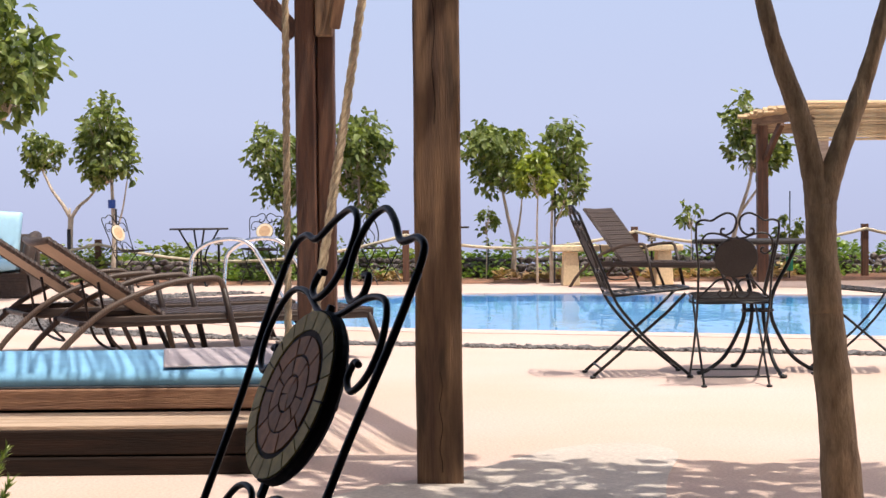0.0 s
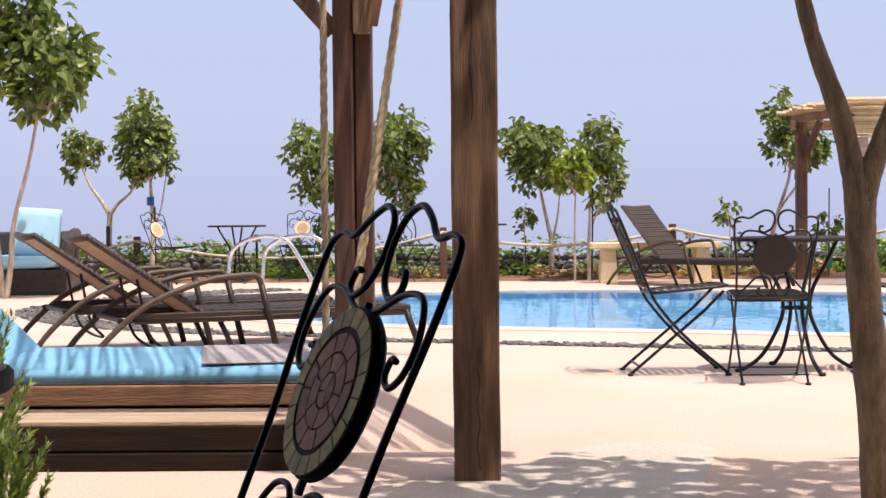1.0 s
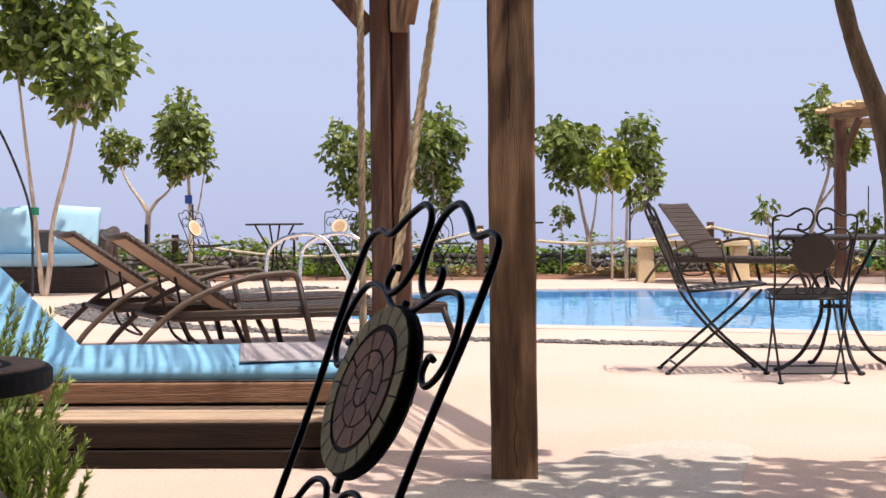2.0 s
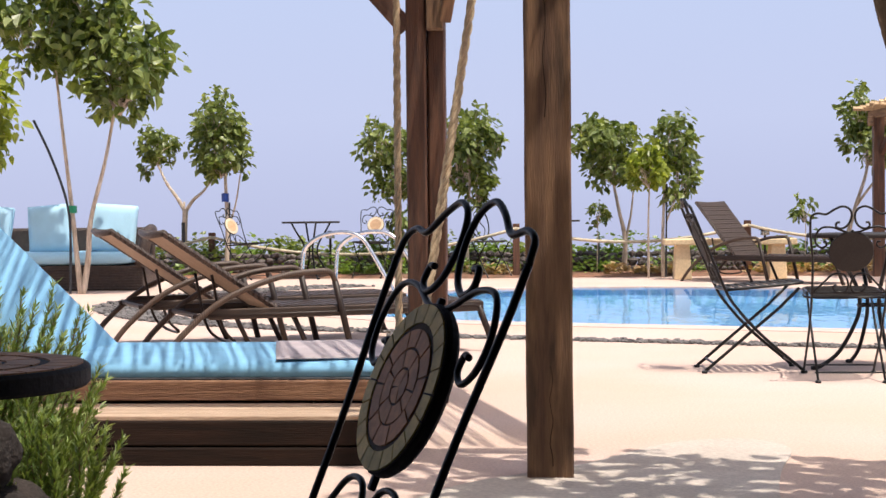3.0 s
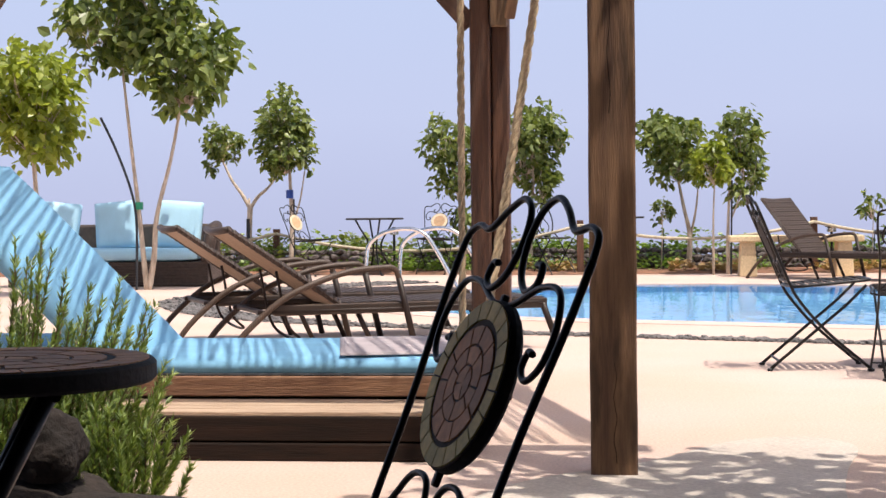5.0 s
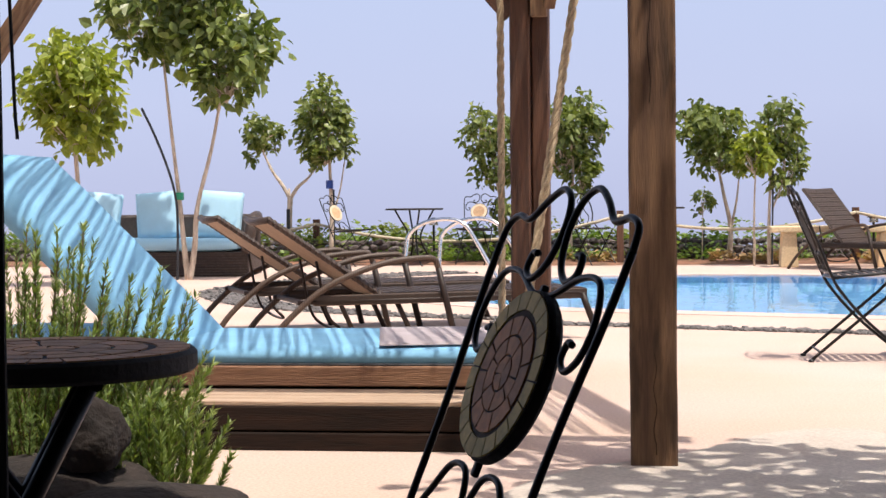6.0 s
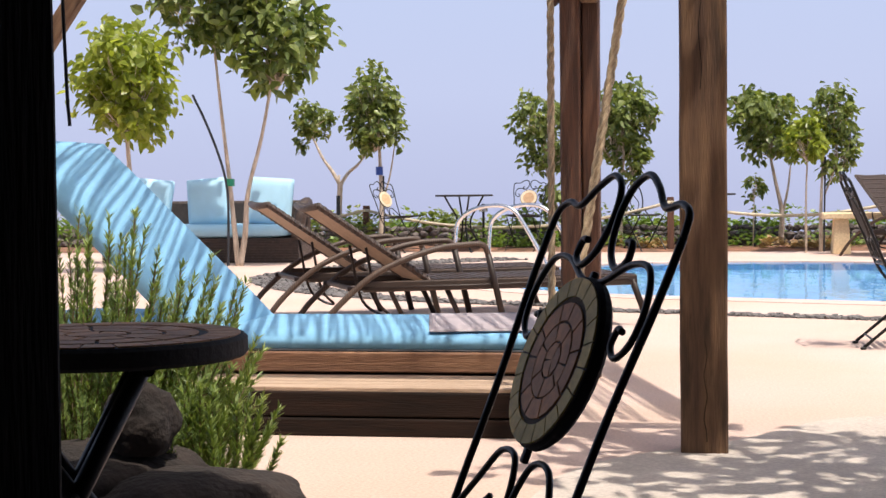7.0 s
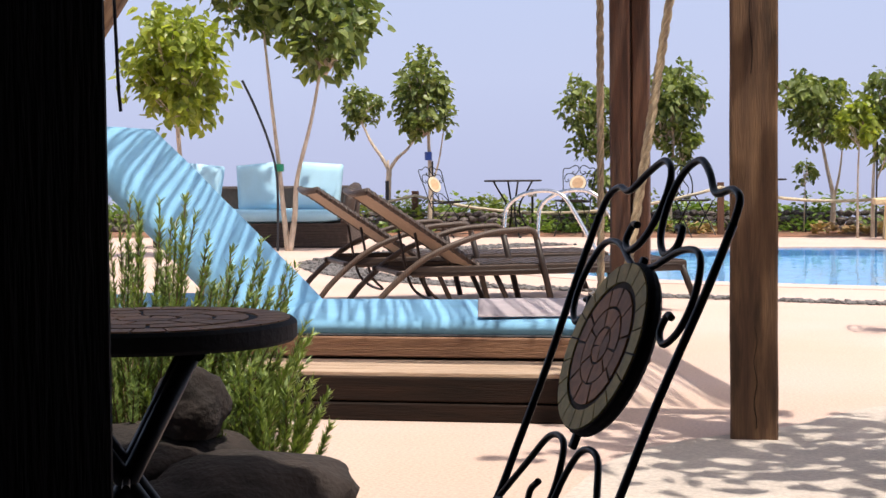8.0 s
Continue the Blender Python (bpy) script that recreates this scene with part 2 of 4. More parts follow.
def box(bm, cx, cy, cz, sx, sy, sz, bevel=0.0, rot=None, seg=2):
    r = bmesh.ops.create_cube(bm, size=1.0)
    vs = r["verts"]
    bmesh.ops.scale(bm, vec=(sx, sy, sz), verts=vs)
    if bevel:
        es = list({e for v in vs for e in v.link_edges})
        out = bmesh.ops.bevel(bm, geom=es, offset=bevel, segments=seg, affect="EDGES", profile=0.5)
        vs = list({v for fc in out["faces"] for v in fc.verts} | {v for v in vs if v.is_valid})
    if rot is not None:
        bmesh.ops.rotate(bm, cent=(0, 0, 0), matrix=rot, verts=vs)
    bmesh.ops.translate(bm, vec=(cx, cy, cz), verts=vs)
    return vs


def boxed(*a, **k):
    bm = bmesh.new()
    box(bm, *a, **k)
    return bm


def smooth_path(pts, steps=6):
    """Catmull-Rom through the points."""
    p = [Vector(q) for q in pts]
    p = [2 * p[0] - p[1]] + p + [2 * p[-1] - p[-2]]
    out = []
    for i in range(1, len(p) - 2):
        for k in range(steps):
            t = k / steps
            a, b, c, d = p[i - 1], p[i], p[i + 1], p[i + 2]
            out.append(0.5 * ((2 * b) + (c - a) * t + (2 * a - 5 * b + 4 * c - d) * t * t + (3 * b - a - 3 * c + d) * t ** 3))
    out.append(p[-2])
    return out


def tube(bm, pts, r, sides=8, r_end=None, flat=1.0, wobble=0.0, rng=None, cap=True):
    """A tube along points; flat squeezes its second axis."""
    pts = [Vector(q) for q in pts]
    n = len(pts)
    rings = []
    d0 = (pts[1] - pts[0]).normalized()
    ref = Vector((0, 0, 1)) if abs(d0.z) < 0.9 else Vector((0, 1, 0))
    u = d0.cross(ref).normalized()
    for i, q in enumerate(pts):
        d = (pts[min(i + 1, n - 1)] - pts[max(i - 1, 0)]).normalized()
        u = (u - d * u.dot(d)).normalized()
        v = d.cross(u)
        rr = r if r_end is None else r + (r_end - r) * i / (n - 1)
        if wobble:
            rr *= 1 + rng.uniform(-wobble, wobble)
        ring = []
        for k in range(sides):
            a = 2 * math.pi * k / sides
            ring.append(bm.verts.new(q + u * (rr * math.cos(a)) + v * (rr * flat * math.sin(a))))
        rings.append(ring)
    for a, b in zip(rings, rings[1:]):
        for k in range(sides):
            bm.faces.new((a[k], a[(k + 1) % sides], b[(k + 1) % sides], b[k]))
    if cap:
        bm.faces.new(rings[0][::-1])
        bm.faces.new(rings[-1])


def tubed(*a, **k):
    bm = bmesh.new()
    tube(bm, *a, **k)
    return bm


def disc(bm, r, z0, z1, n=40, cx=0, cy=0, r2=None):
    """An upright round slab with a softened rim."""
    r2 = r if r2 is None else r2
    b = min(0.006, (z1 - z0) * 0.3)
    rings = []
    for rr, z in ((r - b, z0), (r, z0 + b), (r2, z1 - b), (r2 - b, z1)):
        rings.append([bm.verts.new((cx + rr * math.cos(2 * math.pi * k / n), cy + rr * math.sin(2 * math.pi * k / n), z)) for k in range(n)])
    for a, c in zip(rings, rings[1:]):
        for k in range(n):
            bm.faces.new((a[k], a[(k + 1) % n], c[(k + 1) % n], c[k]))
    bm.faces.new(rings[0][::-1])
    bm.faces.new(rings[-1])


def prism(bm, pts, z0, z1):
    lo = [bm.verts.new((x, y, z0)) for x, y in pts]
    hi = [bm.verts.new((x, y, z1)) for x, y in pts]
    n = len(pts)
    for k in range(n):
        bm.faces.new((lo[k], lo[(k + 1) % n], hi[(k + 1) % n], hi[k]))
    bm.faces.new(lo[::-1])
    bm.faces.new(hi)


def rope_mesh(bm, pts, r, twist=34.0, strands=3):
    """Laid rope: strands wound round the line."""
    p = []
    for a, b in zip(pts, pts[1:]):
        a, b = Vector(a), Vector(b)
        n = max(2, int((b - a).length / (r * 1.1)))
        p += [a.lerp(b, i / n) for i in range(n)]
    p.append(Vector(pts[-1]))
    d = (p[-1] - p[0]).normalized()
    u = d.orthogonal().normalized()
    v = d.cross(u)
    s = 0.0
    for k in range(strands):
        line, s = [], 0.0
        for i, q in enumerate(p):
            if i:
                s += (q - p[i - 1]).length
            a = s / r * 0.55 + 2 * math.pi * k / strands
            line.append(q + (u * math.cos(a) + v * math.sin(a)) * r * 0.52)
        tube(bm, line, r * 0.56, 6)

# ---- ground, pool and distance ----
TH = radians(-20.5)
PU, PN = Vector((math.cos(TH), math.sin(TH), 0)), Vector((-math.sin(TH), math.cos(TH), 0))


def pool_xy(u, n):
    p = PU * u + PN * n
    return p.x, p.y


def pool_loop(r, right=6.0, cu=-4.75, cn=14.475, steps=36):
    """Stadium outline with a round end, at a distance r from the pool's spine."""
    pts = [pool_xy(right, cn - r)]
    for k in range(steps + 1):
        a = -math.pi / 2 - math.pi * k / steps
        pts.append(pool_xy(cu + r * math.cos(a), cn + r * math.sin(a)))
    pts.append(pool_xy(right, cn + r))
    return pts


POOL_R = 2.83
bm = bmesh.new()
terrace = [(-26, -12), (26, -12), (26, 24.2), (-26, 24.2)]
outer = [bm.verts.new((x, y, 0)) for x, y in terrace]
inner = [bm.verts.new((x, y, 0)) for x, y in pool_loop(POOL_R + 0.3)]
edges = [bm.edges.new((l[k], l[(k + 1) % len(l)])) for l in (outer, inner) for k in range(len(l))]
bmesh.ops.triangle_fill(bm, use_beauty=True, edges=edges)
rim = outer
for off, z in ((14, -9), (850, -70)):
    far = [bm.verts.new((x + math.copysign(off, x), y + (off if y > 0 else -off), z)) for x, y in terrace]
    for k in range(4):
        bm.faces.new((rim[k], rim[(k + 1) % 4], far[(k + 1) % 4], far[k]))
    rim = far
bmesh.ops.recalc_face_normals(bm, faces=bm.faces)
tagged(part("ground", bm, SAND), "sandy washed concrete terrace falling away beyond", "ground", kind="structure")

# coping ring round the water, one slab after another
coping = thing("pool_coping", pose(0, 0, 0), "pale smooth coping slabs round the pool", "coping", kind="structure")
a_in, a_out = pool_loop(POOL_R), pool_loop(POOL_R + 0.34)


def resample(pts, n):
    p = [Vector((x, y, 0)) for x, y in pts]
    cum = [0.0]
    for a, b in zip(p, p[1:]):
        cum.append(cum[-1] + (b - a).length)
    out = []
    for k in range(n + 1):
        s, i = cum[-1] * k / n, 0
        while i < len(p) - 2 and cum[i + 1] < s:
            i += 1
        out.append(p[i].lerp(p[i + 1], (s - cum[i]) / (cum[i + 1] - cum[i])))
    return out


slabs_in, slabs_out = resample(a_in, 56), resample(a_out, 56)
for k in range(56):
    gap = 0.012
    bm = bmesh.new()
    q = [slabs_in[k].lerp(slabs_in[k + 1], gap), slabs_in[k].lerp(slabs_in[k + 1], 1 - gap), slabs_out[k].lerp(slabs_out[k + 1], 1 - gap), slabs_out[k].lerp(slabs_out[k + 1], gap)]
    prism(bm, [(v.x, v.y) for v in q], -0.018, 0.005)
    bmesh.ops.recalc_face_normals(bm, faces=bm.faces)
    part("coping_slab", bm, COPING, coping)

# basin and water
bm = bmesh.new()
loop = pool_loop(POOL_R + 0.01)
top = [bm.verts.new((x, y, -0.010)) for x, y in loop]
low = [bm.verts.new((x, y, -1.35)) for x, y in loop]
for k in range(len(loop)):
    bm.faces.new((top[k], low[k], low[(k + 1) % len(loop)], top[(k + 1) % len(loop)]))
bm.faces.new(low)
tagged(part("pool_basin", bm, POOL_TILE), "blue tiled basin of the swimming pool", "pool", kind="structure")
bm = bmesh.new()
bm.faces.new([bm.verts.new((x, y, -0.011)) for x, y in pool_loop(POOL_R + 0.008)[::-1]])
water = tagged(part("water", bm, WATER), "clear blue still water in the pool", "water", kind="structure")
water.visible_shadow = False

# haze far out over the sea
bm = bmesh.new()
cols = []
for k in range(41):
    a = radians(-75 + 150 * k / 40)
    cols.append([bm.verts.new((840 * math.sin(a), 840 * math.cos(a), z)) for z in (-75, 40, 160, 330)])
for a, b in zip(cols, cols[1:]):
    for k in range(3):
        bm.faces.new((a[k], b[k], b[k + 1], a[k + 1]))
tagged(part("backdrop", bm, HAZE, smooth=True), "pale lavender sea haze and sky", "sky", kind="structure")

# grey screed path that ends at the pergola's front post
bm = bmesh.new()
curve = smooth_path([(-0.62, 3.3, 0), (-0.50, 4.3, 0), (-0.42, 4.85, 0), (-0.24, 5.2, 0), (0.08, 5.52, 0), (0.40, 6.02, 0), (0.68, 6.15, 0), (0.83, 5.92, 0), (0.73, 5.4, 0), (0.66, 4.9, 0), (0.62, 4.2, 0), (0.62, 3.3, 0)], 5)
prism(bm, [(v.x, v.y) for v in curve], -0.01, 0.004)
bmesh.ops.recalc_face_normals(bm, faces=bm.faces)
tagged(part("pavement", bm, GREY_PATH), "grey-beige screed path ending at the timber post", "path", kind="structure")

# planting bed behind the far paving
bm = bmesh.new()
xs = [-14 + 0.5 * k for k in range(57)]
edge = [20.55 + 0.12 * math.sin(x * 0.9) + (0.25 if x < -1.5 else 0) for x in xs]
rows = []
for f_, z in ((0.0, 0.004), (0.06, 0.035), (0.5, 0.06), (1.0, 0.05)):
    rows.append([bm.verts.new((x, e + (24.1 - e) * f_, z + 0.02 * noise.noise(Vector((x * 3, f_ * 20, 0))) * (f_ > 0))) for x, e in zip(xs, edge)])
for a, b in zip(rows, rows[1:]):
    for k in range(len(xs) - 1):
        bm.faces.new((a[k], a[k + 1], b[k + 1], b[k]))
tagged(part("planting_bed", bm, SOIL, smooth=True), "red-brown bare soil behind the far paving", "soil", kind="structure")

# unseen shelter round the camera: roof shades the foreground, added dark walls block light
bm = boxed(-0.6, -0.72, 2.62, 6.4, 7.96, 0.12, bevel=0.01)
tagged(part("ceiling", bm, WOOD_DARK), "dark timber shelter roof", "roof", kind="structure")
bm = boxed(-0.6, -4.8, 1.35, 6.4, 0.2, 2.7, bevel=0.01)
tagged(part("shade_wall_south", bm, WOOD_DARK), "unseen dark rear wall added to block light", "wall", kind="structure")


# added side walls; the east one runs longer to darken the near post
for nm, x, y0 in (("shade_wall_west", -3.7, 0.79), ("shade_wall_east", 2.5, 3.2)):
    tagged(part(nm, boxed(x, (y0 - 4.69) / 2, 1.28, 0.2, y0 + 4.69, 2.56, bevel=0.01), WOOD_DARK), "unseen dark side wall added to block light", "wall", kind="structure")


# ---- posts and the swing bed under its pergola ----
def square_post(name, x, y, w, h, mat, label, category="post", d=None, group="", turn=0.0, kind=""):
    rng = random.Random(name + str(x))
    d = d or w
    bm = bmesh.new()
    n = 14
    rings = []
    for k in range(n + 1):
        z = h * k / n
        jx, jy = rng.uniform(-0.0015, 0.0015), rng.uniform(-0.0015, 0.0015)
        b = 0.007
        ring = []
        for sx, sy in ((1, 1), (-1, 1), (-1, -1), (1, -1)):
            ex, ey = (b, 0), (0, b)
            pair = [(sx * (w / 2 - b), sy * d / 2), (sx * w / 2, sy * (d / 2 - b))]
            if sx * sy > 0:
                pair = pair[::-1]
            for px_, py_ in pair:
                ring.append(bm.verts.new((px_ + jx, py_ + jy, z)))
        rings.append(ring)
    for a, c in zip(rings, rings[1:]):
        for k in range(8):
            bm.faces.new((a[k], a[(k + 1) % 8], c[(k + 1) % 8], c[k]))
    bm.faces.new(rings[0][::-1])
    bm.faces.new(rings[-1])
    bmesh.ops.recalc_face_normals(bm, faces=bm.faces)
    ob = part(name, bm, mat)
    ob.matrix_basis = pose(x, y, 0, 0, 0, turn)
    return ob


ROOF_Z = 2.3
pergola = thing("pergola", pose(0, 0, 0), "brown timber pergola with reed roof over the swing bed", "pergola")


def pergola_post(x, y, w, d, mat=WOOD, h=ROOF_Z):
    ob = square_post("post", x, y, w, h, mat, "", d=d)
    ob.parent = pergola
    return ob


def beam(a, b, w, h, mat=WOOD, name="beam", parent=pergola):
    a, b = Vector(a), Vector(b)
    d = b - a
    bm = bmesh.new()
    box(bm, 0, 0, 0, w, h, d.length, bevel=0.006)
    ob = part(name, bm, mat, parent)
    ob.matrix_basis = Matrix.Translation((a + b) / 2) @ d.to_track_quat("Z", "Y").to_matrix().to_4x4()
    return ob


pergola_post(-0.017, 5.325, 0.149, 0.15, WOOD_POST)
pergola_post(-0.598, 7.30, 0.088, 0.12, WOOD)
pergola_post(-0.512, 7.325, 0.076, 0.11, WOOD)
pergola_post(-3.15, 5.44, 0.14, 0.14)
pergola_post(-3.25, 7.4, 0.14, 0.14)
beam((-0.512, 7.24, 1.645), (-0.512, 7.24, 2.28), 0.074, 0.05, WOOD_GREY, "bracket")
beam((0.68, 5.30, 2.42), (-3.8, 5.40, 2.42), 0.07, 0.14)
beam((0.15, 7.3, 2.42), (-3.8, 7.4, 2.42), 0.07, 0.14)
beam((-0.02, 5.2, 2.5), (-0.58, 7.6, 2.5), 0.07, 0.13)
beam((-3.15, 5.2, 2.5), (-3.25, 7.6, 2.5), 0.07, 0.13)
beam((-0.64, 7.28, 1.66), (-1.22, 7.3, 2.32), 0.06, 0.08, WOOD, "brace")
beam((-0.47, 7.25, 1.70), (-0.24, 6.3, 2.5), 0.05, 0.07, WOOD_GREY, "brace")
beam((-3.08, 7.38, 1.5), (-2.5, 7.36, 2.32), 0.06, 0.08, WOOD_GREY, "brace")
beam((-3.1, 5.55, 1.65), (-2.55, 5.52, 2.32), 0.06, 0.08, WOOD_GREY, "brace")
# drying cracks down the front post's face
for k, (x0, z0, z1) in enumerate(((-0.026, 1.15, 1.75), (-0.012, 0.04, 0.36))):
    pts = [(x0 + 0.005 * math.sin(1.7 * q + k), 5.2500, z0 + (z1 - z0) * q / 9) for q in range(10)]
    part("crack", tubed(smooth_path(pts, 3), 0.0016, 5, r_end=0.0008), WOOD_DARK, pergola)
# reed roof, laid front to back with gaps that let stripes of sun through
rng = random.Random(5)
bm = tubed([(0, -1.25, 0), (0.004, -0.4, 0.006), (-0.004, 0.4, -0.005), (0, 1.25, 0)], 0.0075, 6)
me_reed = bpy.data.meshes.new("reed")
bm.to_mesh(me_reed)
bm.free()
me_reed.materials.append(REED)
x = -3.75
while x < 0.33:
    ob = new("reed", me_reed)
    ob.parent = pergola
    ob.matrix_basis = pose(x, 6.62 + rng.uniform(-0.03, 0.03), 2.59 + rng.uniform(-0.006, 0.006), rng.uniform(-0.4, 0.4), 0, 14 + rng.uniform(-1.6, 1.6))
    x += rng.choice((0.019, 0.025, 0.031, 0.040, 0.052)) * (1.0 if x > -1.05 else 0.85)
beam((-3.8, 5.35, 2.545), (0.62, 5.35, 2.545), 0.03, 0.03, WOOD, "lath")
beam((-3.8, 7.6, 2.545), (0.16, 7.6, 2.545), 0.05, 0.05, WOOD, "lath")
beam((0.62, 5.25, 2.5), (0.02, 7.55, 2.5), 0.13, 0.07, WOOD, "edge_beam")

bed = thing("swing_bed", pose(0, 0, 0), "rope-hung timber swing bed with pale blue mattress", "swing bed")
# front's shade and the sunlit ledge and rail are put into three wood tones
part("platform", boxed(-1.82, 6.20, 0.080, 2.50, 1.34, 0.14, bevel=0.008), WOOD_DARK, bed, "dark timber low platform")
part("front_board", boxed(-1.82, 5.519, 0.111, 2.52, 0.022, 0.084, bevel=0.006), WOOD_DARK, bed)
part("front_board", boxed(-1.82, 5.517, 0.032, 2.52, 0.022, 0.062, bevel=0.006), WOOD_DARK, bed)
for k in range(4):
    part("ledge_plank", boxed(-1.82, 5.56 + 0.094 * k, 0.160, 2.5, 0.088, 0.016, bevel=0.003), WOOD_PALE, bed, "pale timber ledge plank")
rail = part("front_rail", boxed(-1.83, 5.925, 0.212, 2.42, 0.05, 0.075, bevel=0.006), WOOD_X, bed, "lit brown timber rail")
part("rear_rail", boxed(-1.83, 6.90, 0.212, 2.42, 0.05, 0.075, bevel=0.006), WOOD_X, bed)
part("end_rail", boxed(-0.645, 6.41, 0.212, 0.05, 0.90, 0.075, bevel=0.006), WOOD_X, bed)
for s in (1, -1):
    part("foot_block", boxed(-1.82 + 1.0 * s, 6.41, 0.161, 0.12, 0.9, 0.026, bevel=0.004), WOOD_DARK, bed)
for k in range(12):
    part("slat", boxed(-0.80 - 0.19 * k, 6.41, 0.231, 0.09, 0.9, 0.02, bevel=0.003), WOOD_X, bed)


def cushion(bm, sx, sy, sz, bulge=0.25, n=10):
    """A stuffed pad with rounded sides and a soft top, centred, on z = 0."""
    rows = []
    for j in range(n + 1):
        row = []
        for i in range(n * 2 + 1):
            u, v = i / n - 1, 2 * j / n - 1
            e = (1 - abs(u) ** 14) * (1 - abs(v) ** 10)
            row.append((u * sx / 2, v * sy / 2, e))
        rows.append(row)
    for s in (1, -1):
        grid = [[bm.verts.new((x, y_, sz / 2 + s * sz / 2 * (0.55 + 0.45 * e) * (1 + 0.05 * noise.noise(Vector((x * 5, y_ * 5, s)))))) for x, y_, e in row] for row in rows]
        for a, b in zip(grid, grid[1:]):
            for k in range(len(a) - 1):
                bm.faces.new((a[k], a[k + 1], b[k + 1], b[k]) if s > 0 else (a[k], b[k], b[k + 1], a[k + 1]))
        if s > 0:
            upper = grid
    edge_u = upper[0] + [r[-1] for r in upper[1:]] + upper[-1][::-1][1:] + [r[0] for r in upper[::-1][1:-1]]
    edge_l = grid[0] + [r[-1] for r in grid[1:]] + grid[-1][::-1][1:] + [r[0] for r in grid[::-1][1:-1]]
    m_ = len(edge_u)
    for k in range(m_):
        bm.faces.new((edge_l[k], edge_l[(k + 1) % m_], edge_u[(k + 1) % m_], edge_u[k]))
    bmesh.ops.recalc_face_normals(bm, faces=bm.faces)


def cushioned(*a, **k):
    bm = bmesh.new()
    cushion(bm, *a, **k)
    return bm


mattress = thing("mattress", pose(0, 0, 0), "pale blue canvas mattress with raised head on the swing bed", "mattress")
part("pad", cushioned(1.36, 0.98, 0.075), BLUE, mattress, smooth=True).matrix_basis = pose(-1.30, 6.41, 0.244)
part("piping", tubed([(-1.96, 5.918, 0.254), (-0.64, 5.918, 0.254)], 0.006, 6), STAKE, mattress)
part("head_pad", cushioned(1.12, 0.96, 0.13), BLUE, mattress, smooth=True).matrix_basis = pose(-2.275, 6.41, 0.585, 0, 44.5, 0)
part("under_pad", cushioned(0.75, 0.9, 0.10), BLUE_PALE, mattress, smooth=True).matrix_basis = pose(-2.38, 6.41, 0.244)
blanket = tagged(part("blanket", cushioned(0.44, 0.84, 0.007), GREY_CLOTH, None, smooth=True), "grey lilac folded blanket on the mattress foot", "blanket")
blanket.matrix_basis = pose(-0.865, 6.40, 0.318, 0, 0, 9.5)

swing_rope = tagged(part("rope", (lambda b: (rope_mesh(b, [(-0.661, 7.0, 0.22), (-0.662, 7.06, 2.4)], 0.016), b)[1])(bmesh.new()), ROPE), "thick twisted jute rope holding the swing bed", "rope", "bed ropes")
tagged(part("rope", (lambda b: (rope_mesh(b, [(-0.535, 5.66, 0.06), (-0.446, 5.8, 0.549), (-0.29, 6.3, 1.74), (-0.17, 6.68, 2.62)], 0.017), b)[1])(bmesh.new()), ROPE), "thick twisted jute rope slanting up from the bed corner", "rope", "bed ropes")
bm = bmesh.new()
for k in range(3):
    a = 2.1 * k
    tube(bm, smooth_path([(0.03 * math.cos(a + q * 1.3), 0.03 * math.sin(a + q * 1.3), 0.012 + 0.012 * q) for q in range(5)], 4), 0.012, 6)
knot = tagged(part("rope_knot", bm, ROPE), "frayed knot of jute rope at the bed corner", "knot")
knot.matrix_basis = pose(-0.52, 5.60, 0.0)

# ---- bistro furniture ----
LEANB = radians(22.7)


def back_point(u, w, off=0.0):
    """A point of a chair's back: u across, w up along it, off towards the sitter."""
    return Vector((u, -0.19 - w * math.sin(LEANB) + off * math.cos(LEANB), 0.45 + w * math.cos(LEANB) + off * math.sin(LEANB)))


BACK_M = Matrix.Translation(back_point(0, 0)) @ Matrix.Rotation(math.pi / 2 + LEANB, 4, "X")


def wedge(r0, r1, a0, a1, z0, z1, n=3):
    bm = bmesh.new()
    pts = [(r1 * math.cos(a0 + (a1 - a0) * k / n), r1 * math.sin(a0 + (a1 - a0) * k / n)) for k in range(n + 1)]
    pts += [(r0 * math.cos(a1 + (a0 - a1) * k / n), r0 * math.sin(a1 + (a0 - a1) * k / n)) for k in range(n + 1)] if r0 > 0.001 else [(0, 0)]
    prism(bm, pts, z0, z1)
    bmesh.ops.recalc_face_normals(bm, faces=bm.faces)
    return bm


def mosaic(parent, m, r, split, outer_mat, inner_mat, z, seed, n_out=20):
    """Tiles set in grout on a round plate."""
    rng = random.Random(seed)
    for k in range(n_out):
        a0, a1 = 2 * math.pi * (k + 0.04) / n_out, 2 * math.pi * (k + 0.96) / n_out
        part("tile", wedge(r * split + 0.002, r * 0.965, a0, a1, z, z + 0.003), outer_mat, parent, place=m)
    for r0, r1, n in ((0.63, 0.94, 10), (0.31, 0.61, 7), (0.0, 0.29, 3)):
        s = rng.uniform(0, 1)
        cuts = sorted((k + s + rng.uniform(-0.22, 0.22)) / n for k in range(n))
        for k in range(n):
            a0 = 2 * math.pi * cuts[k] + 0.024 / max(r1, 0.3)
            a1 = 2 * math.pi * (cuts[k + 1] if k < n - 1 else cuts[0] + 1) - 0.024 / max(r1, 0.3)
            part("tile", wedge(r * split * r0, r * split * (r1 - rng.uniform(0, 0.025)), a0, a1, z, z + 0.003), inner_mat, parent, place=m)


